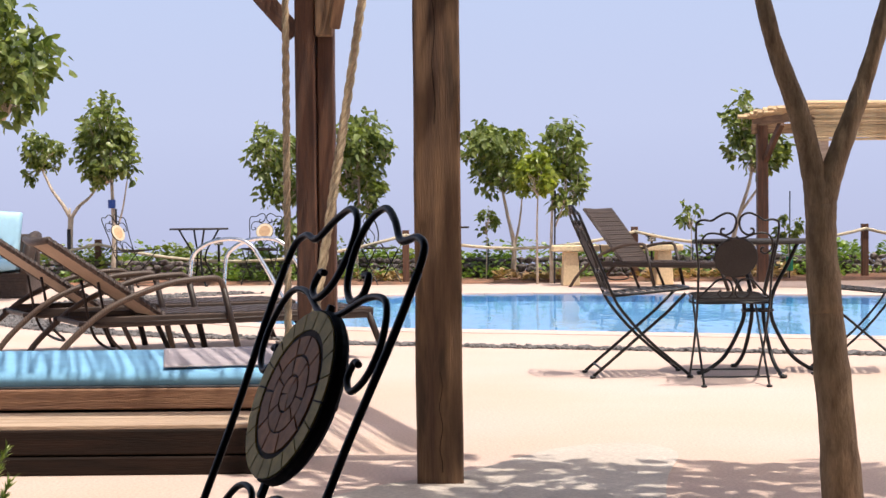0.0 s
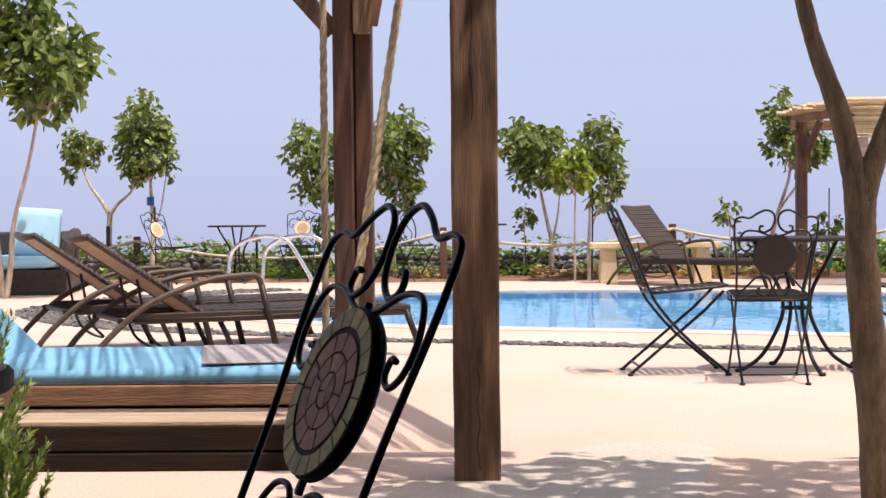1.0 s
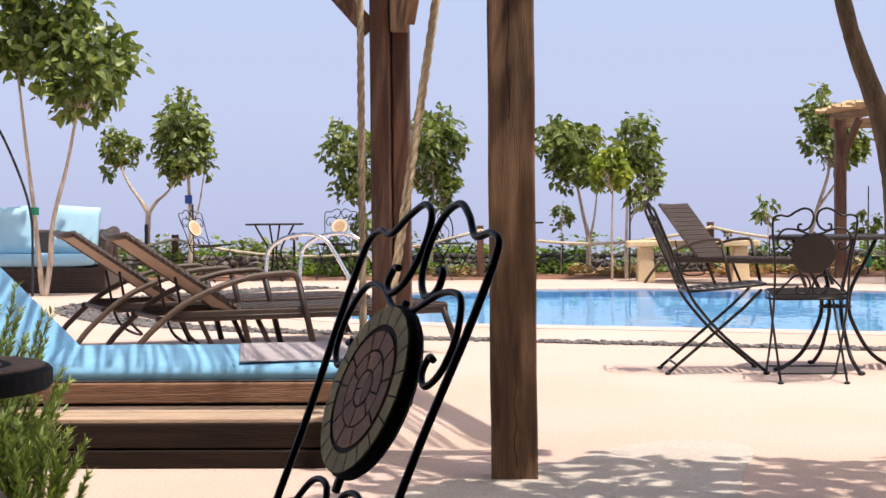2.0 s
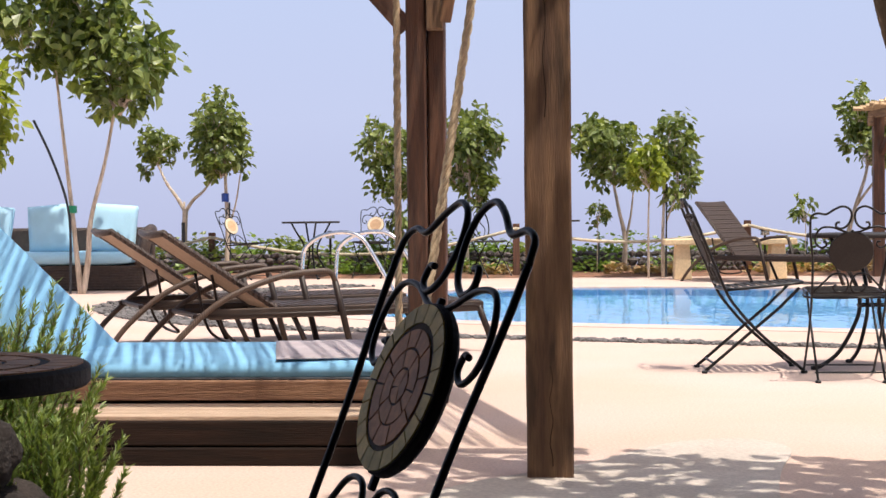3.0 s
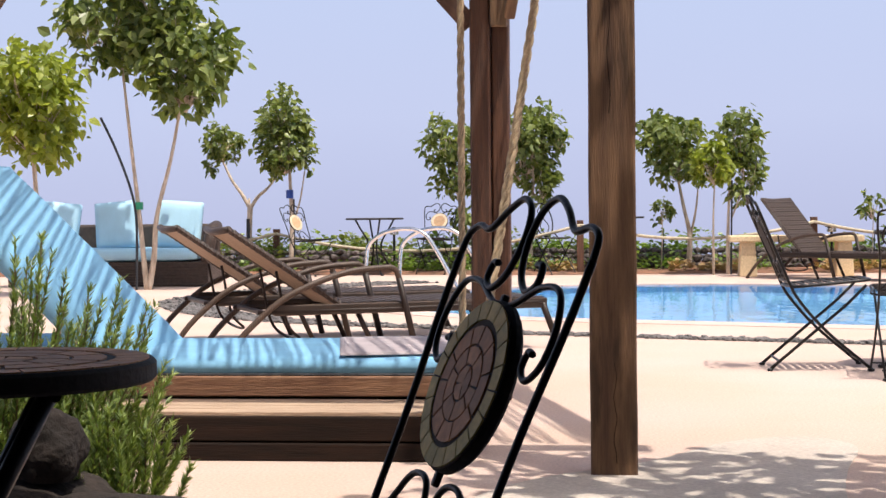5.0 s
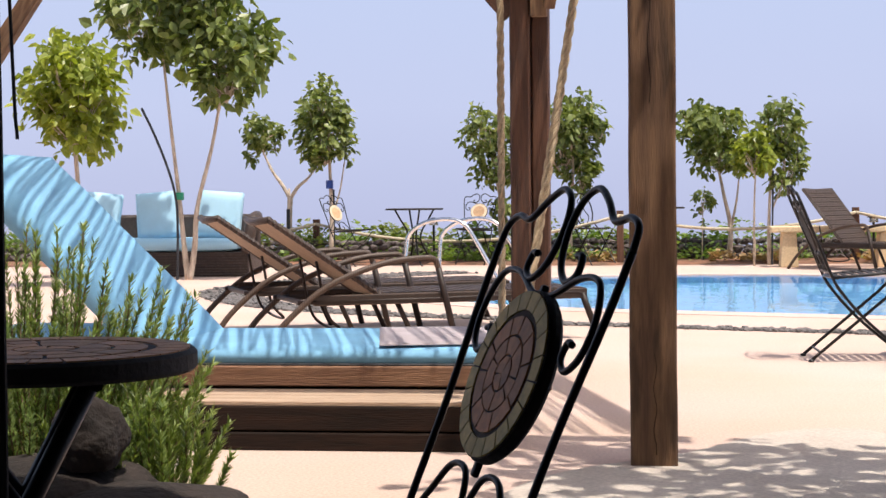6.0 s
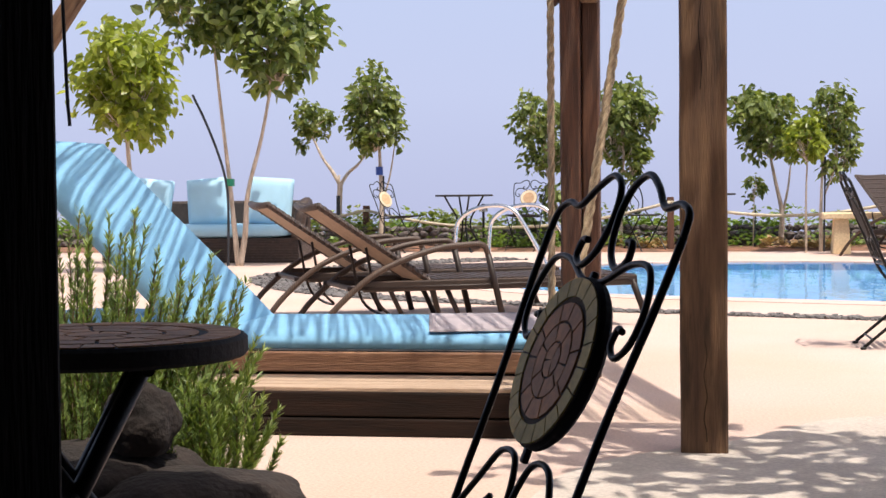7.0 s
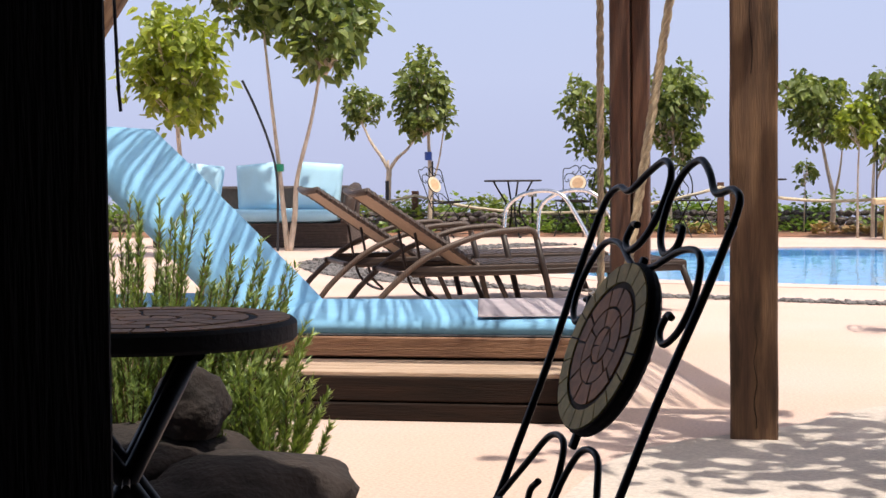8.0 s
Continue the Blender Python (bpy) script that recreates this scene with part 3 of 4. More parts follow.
def bistro_chair(m, label, group, tiles="none", thick=0.0065, sides=7, size=1.0):
    ch = thing("bistro_chair", m @ Matrix.Scale(size, 4), label, "chair", group)
    t = thick
    for s in (1, -1):
        # upright that bends under the seat into the front leg
        pts = smooth_path([back_point(0.212 * s, 0.411), back_point(0.208 * s, 0.33), back_point(0.192 * s, 0.2), back_point(0.188 * s, 0.08), back_point(0.188 * s, 0.0), (0.187 * s, -0.14, 0.36), (0.186 * s, 0.00, 0.2), (0.185 * s, 0.220, 0.012)], 4)
        part("upright", tubed(pts, t, sides), IRON, ch, smooth=True)
        # crown, one half: corner, dip, loop, and the scroll under it
        pts = smooth_path([back_point(0.212 * s, 0.411), back_point(0.205 * s, 0.441), back_point(0.175 * s, 0.453), back_point(0.135 * s, 0.448), back_point(0.095 * s, 0.474), back_point(0.055 * s, 0.490), back_point(0.02 * s, 0.474), back_point(0.008 * s, 0.436), back_point(0.022 * s, 0.391), back_point(0.055 * s, 0.368), back_point(0.082 * s, 0.378), back_point(0.08 * s, 0.401), back_point(0.064 * s, 0.402)], 5)
        part("crown_scroll", tubed(pts, t * 0.92, sides), IRON, ch, smooth=True)
        # shoulder scroll beside the plate
        pts = smooth_path([back_point(0.0, 0.345, 0.001 * s), back_point(0.04 * s, 0.352), back_point(0.10 * s, 0.375), back_point(0.155 * s, 0.372), back_point(0.182 * s, 0.33), back_point(0.178 * s, 0.285), back_point(0.150 * s, 0.262), back_point(0.126 * s, 0.275), back_point(0.130 * s, 0.296), back_point(0.144 * s, 0.294)], 5)
        part("shoulder_scroll", tubed(pts, t * 0.85, sides), IRON, ch, smooth=True)
        # lower heart scroll
        pts = smooth_path([back_point(0.182 * s, 0.012), back_point(0.13 * s, 0.068), back_point(0.085 * s, 0.113), back_point(0.03 * s, 0.110), back_point(0.006 * s, 0.055), back_point(0.02 * s, 0.016), back_point(0.06 * s, 0.012), back_point(0.082 * s, 0.038), back_point(0.066 * s, 0.055)], 5)
        part("lower_scroll", tubed(pts, t * 0.85, sides), IRON, ch, smooth=True)
        # rear leg crossing from the seat's front
        part("leg", tubed([(0.168 * s, 0.20, 0.44), (0.168 * s, 0.10, 0.34), (0.168 * s, -0.285, 0.012)], t, sides), IRON, ch, smooth=True)
        for y_ in (0.222, -0.288):
            bm = bmesh.new()
            disc(bm, 0.016, 0.0, 0.014, 12, cx=0.185 * s if y_ > 0 else 0.168 * s, cy=y_)
            part("foot", bm, IRON, ch)
    part("crossbar", tubed([back_point(-0.188, 0.008), back_point(0.188, 0.008)], t * 0.85, sides), IRON, ch)
    for y_, z_ in ((0.180, 0.05), (-0.24, 0.05)):
        part("stretcher", tubed([(-0.18, y_, z_), (0.18, y_, z_)], t * 0.75, sides), IRON, ch)
    # seat: iron rim with slim slats
    rim = [(0.19, -0.17), (0.195, 0.05), (0.185, 0.19), (0.12, 0.225), (-0.12, 0.225), (-0.185, 0.19), (-0.195, 0.05), (-0.19, -0.17)]
    loop = smooth_path([(x, y_, 0.447 + 0.09 * y_) for x, y_ in rim] + [(0.19, -0.17, 0.432)], 4)
    part("seat_rim", tubed(loop, t * 0.95, sides), IRON, ch, smooth=True)
    for k in range(9):
        y_ = -0.15 + 0.043 * k
        part("seat_slat", boxed(0, y_, 0.451 + 0.09 * y_, 0.365 if k < 8 else 0.32, 0.027, 0.006), IRON_GREY, ch)
    bm = bmesh.new()
    disc(bm, 0.113, -0.009, 0.009, 44)
    plate = part("plate", bm, IRON_GREY, ch, "round charcoal backing plate")
    plate.matrix_basis = BACK_M @ Matrix.Translation((0, 0.24, 0))
    m_face = Matrix.Rotation(math.pi, 4, "X")
    if tiles == "fine":
        bm = bmesh.new()
        disc(bm, 0.110, 0.0, 0.0022, 44)
        part("grout", bm, GROUT, plate, place=m_face @ Matrix.Translation((0, 0, 0.009)))
        mosaic(plate, m_face, 0.112, 0.73, TILE_SAND, TILE_ROSE, 0.0105, 4)
    elif tiles == "plain":
        bm = bmesh.new()
        disc(bm, 0.108, 0.009, 0.013, 32)
        part("mosaic_rim", bm, TILE_CREAM, plate, "cream mosaic ring", place=m_face)
        bm = bmesh.new()
        disc(bm, 0.074, 0.012, 0.0155, 28)
        part("mosaic_heart", bm, TILE_GOLD, plate, "golden mosaic middle", place=m_face)
    for w in (0.12, 0.35):
        bm = boxed(0, 0, 0, 0.011, 0.010, 0.022, bevel=0.003)
        part("clip", bm, IRON, ch).matrix_basis = Matrix.Translation(back_point(0, w)) @ Matrix.Rotation(LEANB, 4, "X")
    return ch


def bistro_table(m, label, r=0.31, h=0.715, group="", top_tiles=False, legs=4, thick=0.0085, turn=0.4, apron=0.0, waist=0.22, crossed=False):
    tb = thing("bistro_table", m, label, "table", group)
    bm = bmesh.new()
    disc(bm, r, h - 0.022 - apron, h, 56)
    top = part("tabletop", bm, IRON_GREY, tb, "dark round top")
    if top_tiles:
        mosaic(top, Matrix.Identity(4), r * 0.985, 0.74, TILE_ROSE, TILE_ROSE, h - 0.0005, 9, 26)
    for k in range(0 if crossed else legs):
        a = turn + 2 * math.pi * k / legs
        c, s = math.cos(a), math.sin(a)
        prof = [(0.68 * r, h - 0.02 - apron), ((0.40 + 0.45 * waist) * r, h - 0.14), ((waist + 0.05) * r, h - 0.28), (waist * r, h * 0.46), ((waist + 0.08) * r, h * 0.33), (0.55 * r, h * 0.13), (0.84 * r, 0.02), (0.95 * r, 0.012)]
        part("leg", tubed(smooth_path([(q * c, q * s, z) for q, z in prof], 5), thick, 7), IRON, tb, smooth=True)
        bm = bmesh.new()
        disc(bm, 0.02, 0.0, 0.02, 12, cx=0.95 * r * c, cy=0.95 * r * s)
        part("foot", bm, IRON, tb)
    if crossed:
        # two pairs of bars that cross below the top, with a bar between the feet
        for x_top, x_foot, gap in ((0.078, -0.215, 0.012), (-0.20, 0.20, -0.012)):
            for depth in (0.05, -0.05):
                y_ = depth + math.copysign(gap, depth)
                part("leg", tubed([(x_top, y_, h - 0.022 - apron), (x_foot, y_, 0.006)], thick, 8, flat=1.2), IRON, tb, smooth=True)
            part("foot_bar", tubed([(x_foot, -0.16, 0.012), (x_foot, 0.16, 0.012)], 0.011, 8), IRON, tb)
            part("top_bar", tubed([(x_top, -0.17, h - 0.030 - apron), (x_top, 0.17, h - 0.030 - apron)], 0.010, 8), IRON, tb)
        part("pivot", tubed([(-0.04, -0.15, h * 0.58), (-0.04, 0.15, h * 0.58)], 0.007, 8), IRON, tb)
        return tb
    ring = [(0.235 * r * math.cos(2 * math.pi * k / 24), 0.235 * r * math.sin(2 * math.pi * k / 24), h * 0.47) for k in range(25)]
    part("ring", tubed(ring, 0.008, 6, cap=False), IRON, tb, smooth=True)
    return tb


bistro_chair(pose(1.055, 8.78, 0, 0, 0, -88), "black wrought iron folding chair beside the pool table", "poolside bistro chairs", "plain", thick=0.0085)
bistro_chair(pose(1.445, 8.38, 0, 0, 0, -2), "black wrought iron folding chair with charcoal back plate", "poolside bistro chairs", "plain", size=0.95)
bistro_chair(pose(2.20, 8.85, 0, 0, 0, 80), "black wrought iron folding chair behind the forked tree", "poolside bistro chairs", "plain")
bistro_table(pose(1.68, 8.85, 0), "round black iron bistro table near the pool", r=0.345, group="bistro tables", turn=0.22, thick=0.011)
bistro_chair(pose(-0.4185, 1.83, 0, 0, 0, 115.8), "black wrought iron chair with sand and rose mosaic plate", "shelter bistro chairs", "fine", thick=0.0051, sides=10, size=0.963)
bistro_table(pose(-1.01, 2.63, 0, 0, 0, 21), "dark round mosaic table in the shade", r=0.25, h=0.613, top_tiles=True, group="bistro tables", thick=0.014, apron=0.014, crossed=True)
# the far set beside the rope fence
bistro_chair(pose(-3.86, 20.68, 0, 0, 0, -122), "black iron chair with golden mosaic plate by the fence", "fence bistro chairs", "plain")
bistro_table(pose(-3.08, 20.85, 0), "round black iron table by the rope fence", r=0.37, h=0.725, group="bistro tables", legs=4, thick=0.012)
bistro_chair(pose(-2.33, 20.95, 0, 0, 0, 172), "black iron chair with golden mosaic plate facing the pool", "fence bistro chairs", "plain")


def oval_chair(m, label):
    ch = thing("oval_back_chair", m, label, "chair", "fence bistro chairs")
    ring = [back_point(0.125 * math.cos(a), 0.25 + 0.23 * math.sin(a)) for a in [2 * math.pi * k / 28 for k in range(29)]]
    part("back_hoop", tubed(ring, 0.009, 7, cap=False), IRON, ch, smooth=True)
    for s in (1, -1):
        part("scroll", tubed(smooth_path([back_point(0.0, 0.03), back_point(0.06 * s, 0.16), back_point(0.01 * s, 0.27), back_point(0.06 * s, 0.36), back_point(0.02 * s, 0.42)], 5), 0.006, 6), IRON, ch, smooth=True)
        part("upright", tubed([back_point(0.1 * s, 0.11), back_point(0.16 * s, 0.0), (0.17 * s, 0.27, 0.0)], 0.008, 7), IRON, ch)
        part("leg", tubed([(0.16 * s, 0.2, 0.45), (0.16 * s, -0.27, 0.0)], 0.008, 7), IRON, ch)
    bm = bmesh.new()
    disc(bm, 0.2, 0.445, 0.462, 30)
    part("seat", bm, IRON_GREY, ch)
    return ch


oval_chair(pose(-0.80, 20.8, 0, 0, 0, -150), "black iron chair with a tall oval scrolled back")
bistro_table(pose(-0.01, 20.85, 0), "round black iron table behind the timber post", r=0.34, h=0.715, group="bistro tables", thick=0.012)


# ---- loungers ----
def sun_lounger(m, label, back_angle=34, length=2.0, group="sun loungers", back_len=0.80):
    lo = thing("sun_lounger", m, label, "sun lounger", group)
    w, z = 0.62, 0.298
    hinge = -length / 2 + 0.72
    end = length / 2
    ca, sa = math.cos(radians(back_angle)), math.sin(radians(back_angle))
    for s in (1, -1):
        y_ = s * w / 2
        part("side_rail", tubed([(-length / 2 + 0.22, y_, z - 0.03), (0, y_, z - 0.03), (end - 0.06, y_, z - 0.015), (end, y_, z - 0.03)], 0.02, 8, flat=0.7), FRAME, lo, smooth=True)
        part("skirt", boxed((hinge + end) / 2 - 0.2, y_ * 1.01, z - 0.022, end - hinge + 0.42, 0.024, 0.062, bevel=0.008), WEAVE, lo)
        # arm: rises from the rear foot in one arc, then drops as the front leg
        pts = smooth_path([(-length / 2 + 0.02, y_ * 1.06, 0.0), (-length / 2 + 0.16, y_ * 1.06, 0.17), (-length / 2 + 0.40, y_ * 1.06, 0.36), (-length / 2 + 0.72, y_ * 1.06, 0.48), (-length / 2 + 0.95, y_ * 1.06, 0.508), (-length / 2 + 1.035, y_ * 1.06, 0.500), (-length / 2 + 1.065, y_ * 1.06, 0.44)], 5)
        arm = part("arm", tubed(pts, 0.018, 8), WRAP, lo, smooth=True)
        part("front_leg", tubed([(-length / 2 + 1.062, y_ * 1.06, 0.45), (-length / 2 + 1.17, y_ * 1.06, 0.0)], 0.02, 8), FRAME, lo, smooth=True)
        part("foot_leg", tubed([(end - 0.02, y_, z - 0.02), (end + 0.09, y_, 0.0)], 0.021, 8), FRAME, lo, smooth=True)
        part("middle_leg", tubed([(hinge + 0.10, y_ * 0.9, z - 0.04), (hinge + 0.22, y_ * 0.9, 0.0)], 0.016, 8), FRAME, lo, smooth=True)
        # backrest side tube, lashed with cane
        part("back_rail", tubed([(hinge, y_ * 0.93, z), (hinge - back_len * ca, y_ * 0.93, z + back_len * sa)], 0.018, 8), FRAME, lo, smooth=True)
        bm = bmesh.new()
        for k in range(66):
            d = back_len * k / 65
            ring = [bm.verts.new((hinge - d * ca + 0.0, y_ * 0.93 + (0.027, 0.027, 0.019)[k % 3] * math.cos(q), z + d * sa + (0.027, 0.027, 0.019)[k % 3] * math.sin(q))) for q in (0, 1.05, 2.09, 3.14, 4.19, 5.24)]
            if k:
                for j in range(6):
                    bm.faces.new((last[j], last[(j + 1) % 6], ring[(j + 1) % 6], ring[j]))
            last = ring
        part("cane_binding", bm, WICKER, lo)
    # woven bed and back: bands over a sling
    bm = bmesh.new()
    n = int((end - hinge) / 0.032)
    for k in range(n):
        x = hinge + (end - hinge) * (k + 0.5) / n
        box(bm, x, 0, z + 0.004 + 0.004 * (k % 2), 0.027, w * 0.98, 0.012)
    for k in range(15):
        box(bm, (hinge + end) / 2, -w * 0.47 + w * 0.94 * k / 14, z + 0.006, end - hinge, 0.014, 0.016)
    part("woven_seat", bm, WEAVE, lo, "dark brown woven cane bed")
    bm = bmesh.new()
    box(bm, 0, 0, 0, back_len, w * 0.92, 0.016, bevel=0.005)
    back = part("backrest", bm, WICKER_TAN, lo, "tan reverse of the raised backrest")
    back.matrix_basis = Matrix.Translation((hinge - back_len / 2 * ca, 0, z + back_len / 2 * sa - 0.004)) @ Matrix.Rotation(radians(back_angle), 4, "Y")
    bm = bmesh.new()
    for k in range(24):
        box(bm, -back_len / 2 + back_len * (k + 0.5) / 24, 0, 0.0125 + 0.003 * (k % 2), 0.028, w * 0.95, 0.01)
    tagged(part("woven_face", bm, WICKER, back), kind="stuff")
    part("top_roll", tubed([(-back_len / 2, -w * 0.47, 0.0), (-back_len / 2 - 0.012, 0, -0.03), (-back_len / 2, w * 0.47, 0.0)], 0.02, 8), WICKER, back, smooth=True)
    part("prop", tubed(smooth_path([(hinge - 0.36, -0.2, z + 0.2), (hinge - 0.30, -0.2, z - 0.10), (hinge - 0.22, -0.2, z - 0.2), (hinge - 0.22, 0.2, z - 0.2), (hinge - 0.30, 0.2, z - 0.10), (hinge - 0.36, 0.2, z + 0.2)], 4), 0.009, 6), FRAME, lo, smooth=True)
    for x in (hinge, end - 0.03, -length / 2 + 0.25):
        part("cross_tube", tubed([(x, -w / 2, z - 0.03), (x, w / 2, z - 0.03)], 0.015, 7), FRAME, lo)
    return lo


LDIR = radians(26)
lx, ly = math.cos(LDIR), math.sin(LDIR)
near_c = Vector((-0.395, 10.02, 0)) - Vector((lx, ly, 0)) * 1.05 + Vector((-ly, lx, 0)) * 0.31
sun_lounger(pose(near_c.x, near_c.y, 0, 0, 0, 26), "brown woven cane sun lounger with raised back")
far_c = near_c + Vector((-ly, lx, 0)) * 1.1 - Vector((lx, ly, 0)) * 0.08
sun_lounger(pose(far_c.x, far_c.y, 0, 0, 0, 26), "brown woven cane sun lounger beside its twin")
sun_lounger(pose(2.45, 19.0, 0, 0, 0, -38), "dark woven sun lounger across the pool", back_angle=50)
sun_lounger(pose(6.25, 19.3, 0, 0, 0, -4), "dark woven sun lounger beside the reed pergola", back_angle=40)


# ---- bench, ladder ----
bench = thing("stone_bench", pose(2.09, 19.95, 0, 0, 0, 0), "cream cast stone bench with two tapered legs", "bench")
part("slab", boxed(0, 0, 0.445, 1.56, 0.42, 0.075, bevel=0.015), BENCH, bench)
for s in (-1, 1):
    bm = bmesh.new()
    vs = box(bm, 0, 0, 0.204, 0.21, 0.34, 0.408, bevel=0.012)
    for v in vs:
        if v.co.z > 0.2:
            v.co.x *= 0.78
    part("leg", bm, BENCH, bench).matrix_basis = pose(0.56 * s, 0, 0)

ladder = thing("pool_ladder", pose(0, 0, 0), "polished steel pool ladder with two arched rails", "ladder")
for k, (dx, dy) in enumerate(((0, 0), (0.30, 0.42))):
    pts = [(-2.62, 17.05, 0.0), (-2.61, 17.05, 0.30), (-2.57, 17.04, 0.48), (-2.40, 17.0, 0.60), (-2.15, 16.95, 0.635), (-1.98, 16.9, 0.58), (-1.86, 16.87, 0.42), (-1.62, 16.8, 0.0), (-1.3, 16.74, -0.6)]
    part("rail", tubed(smooth_path([(x + dx, y_ + dy, z) for x, y_, z in pts], 6), 0.022, 10), STEEL, ladder, smooth=True)
    bm = bmesh.new()
    disc(bm, 0.05, 0.0, 0.02, 20, cx=-2.62 + dx, cy=17.05 + dy)
    part("flange", bm, STEEL, ladder)
for z, x in ((-0.25, -1.49), (-0.5, -1.36)):
    part("tread", boxed(x + 0.15, 16.76 + 0.21, z, 0.09, 0.55, 0.03, bevel=0.005, rot=Matrix.Rotation(radians(-35), 3, "Z")), STEEL, ladder)

# ---- wicker sofa with blue cushions ----
sofa = thing("wicker_sofa", pose(-5.67, 18.25, 0, 0, 0, 4), "dark wicker daybed sofa with curved arms", "sofa")
part("base", boxed(0, 0.1, 0.14, 2.25, 0.95, 0.27, bevel=0.02), WICKER, sofa)
for k in range(9):
    part("cane_band", boxed(0, -0.378, 0.025 + 0.03 * k, 2.24, 0.012, 0.02, bevel=0.004, seg=1), WICKER, sofa)
for s in (-1, 1):
    bm = tubed(smooth_path([(1.10 * s, -0.36, 0.27), (1.16 * s, -0.32, 0.60), (1.14 * s, 0.1, 0.66), (1.04 * s, 0.5, 0.62)], 5), 0.07, 10)
    part("arm", bm, WICKER, sofa, smooth=True)
part("back", boxed(0, 0.56, 0.48, 2.2, 0.1, 0.42, bevel=0.03), WICKER, sofa)
for k, (x, tilt) in enumerate(((-0.72, 6), (0.05, -5), (0.72, 4))):
    cu = tagged(part("cushion", cushioned(0.50, 0.54, 0.16), BLUE_PALE, None, smooth=True), "bright pale blue square cushion on the wicker sofa", "cushion", "sofa cushions")
    cu.matrix_basis = pose(-5.67 + x, 18.23, 0.42, 78, tilt, 4) @ Matrix.Translation((0, 0.27, -0.1))
seat_pad = tagged(part("seat_cushion", cushioned(2.0, 0.85, 0.15), BLUE_PALE, None, smooth=True), "long pale blue seat cushion on the wicker sofa", "cushion")
seat_pad.matrix_basis = pose(-5.67, 18.28, 0.278, 0, 0, 4)

# ---- rope fence ----
fence = thing("rope_fence", pose(0, 0, 0), "low rope fence on short timber posts", "fence")
FENCE = [(-8.2, 22.6, 0.62), (-4.57, 21.9, 0.58), (-0.47, 20.75, 0.675), (2.43, 21.0, 0.69), (5.34, 20.95, 0.70), (8.5, 20.9, 0.7)]
for x, y_, h in FENCE:
    ob = square_post("fence_post", x, y_, 0.085, h, WOOD, "")
    ob.parent = fence
for (x0, y0, h0), (x1, y1, h1) in zip(FENCE, FENCE[1:]):
    span = math.hypot(x1 - x0, y1 - y0)
    pts = []
    for k in range(15):
        t = k / 14
        pts.append((x0 + (x1 - x0) * t, y0 + (y1 - y0) * t - 0.05, (h0 - 0.06) * (1 - t) + (h1 - 0.06) * t - 4 * t * (1 - t) * 0.065 * span))
    part("rope", tubed(pts, 0.02, 7), ROPE_PALE, fence, smooth=True)

# ---- reed pergola across the pool ----
hut = thing("reed_pergola", pose(0, 0, 0), "timber pergola with a straw reed roof and fascia", "pergola")
HUT = [(3.93, 20.35), (4.27, 18.55), (7.2, 20.0), (7.5, 18.3)]
for x, y_ in HUT:
    ob = square_post("post", x, y_, 0.13 if y_ > 19 else 0.10, 1.94, WOOD if y_ > 19 else WOOD_PALE, "")
    ob.parent = hut
beam((3.87, 20.5, 1.97), (4.27, 18.52, 1.97), 0.08, 0.10, WOOD_GREY, "beam", hut)
beam((4.12, 18.55, 1.88), (7.7, 18.2, 1.88), 0.08, 0.12, WOOD_GREY, "beam", hut)
beam((3.8, 20.35, 1.88), (7.4, 20.0, 1.88), 0.08, 0.12, WOOD_GREY, "beam", hut)
beam((3.96, 20.30, 1.50), (4.06, 19.8, 1.92), 0.06, 0.08, WOOD, "brace", hut)
beam((4.25, 18.6, 1.55), (4.16, 19.1, 1.92), 0.06, 0.08, WOOD, "brace", hut)
rng = random.Random(8)
for k in range(22):
    t = k / 21
    bm = tubed([(-1.8, 0, 0), (0, rng.uniform(-0.02, 0.02), rng.uniform(-0.02, 0.02)), (1.8, 0, 0)], 0.03, 5)
    ob = part("reed", bm, REED, hut)
    ob.matrix_basis = pose(5.75 - 0.25 * (1 - t) + rng.uniform(-0.05, 0.05), 20.5 - 2.15 * t - 0.1, 2.055 + rng.uniform(-0.01, 0.012), 0, rng.uniform(-0.6, 0.6), -5 + rng.uniform(-1, 1))
for k in range(36):
    t = k / 35
    bm = tubed([(-1.75 + rng.uniform(-0.03, 0.04), 0, 0), (0, 0, rng.uniform(-0.012, 0.012)), (1.8, 0, 0)], rng.uniform(0.010, 0.014), 5)
    ob = part("reed", bm, REED, hut)
    ob.matrix_basis = pose(5.87, 18.30 - rng.uniform(0, 0.02), 1.66 + 0.41 * t, 0, rng.uniform(-0.5, 0.5), -5.3)

# ---- trees ----
def leaf_into(verts, faces, base, direction, up, size, fold=0.25, wide=0.46):
    """A pointed, slightly folded leaf of six corners."""
    d = direction.normalized()
    s = d.cross(up)
    if s.length < 1e-3:
        s = d.orthogonal()
    s.normalize()
    n = s.cross(d)
    i = len(verts)
    w = size * wide
    for a, b, c in ((0, 0, 0), (0.28, 1, fold), (0.68, 0.72, fold * 0.8), (1.05, 0, -0.12), (0.68, -0.72, fold * 0.8), (0.28, -1, fold)):
        verts.append(base + d * (a * size) + s * (b * w) + n * (c * w))
    faces.append((i, i + 1, i + 2, i + 3))
    faces.append((i, i + 3, i + 4, i + 5))


def mesh_part(name, verts, faces, mat, parent, label=""):
    me = bpy.data.meshes.new(name)
    me.from_pydata([tuple(v) for v in verts], [], faces)
    me.materials.append(mat)
    ob = new(name, me)
    ob.parent = parent
    if label:
        tagged(ob, label)
    return ob


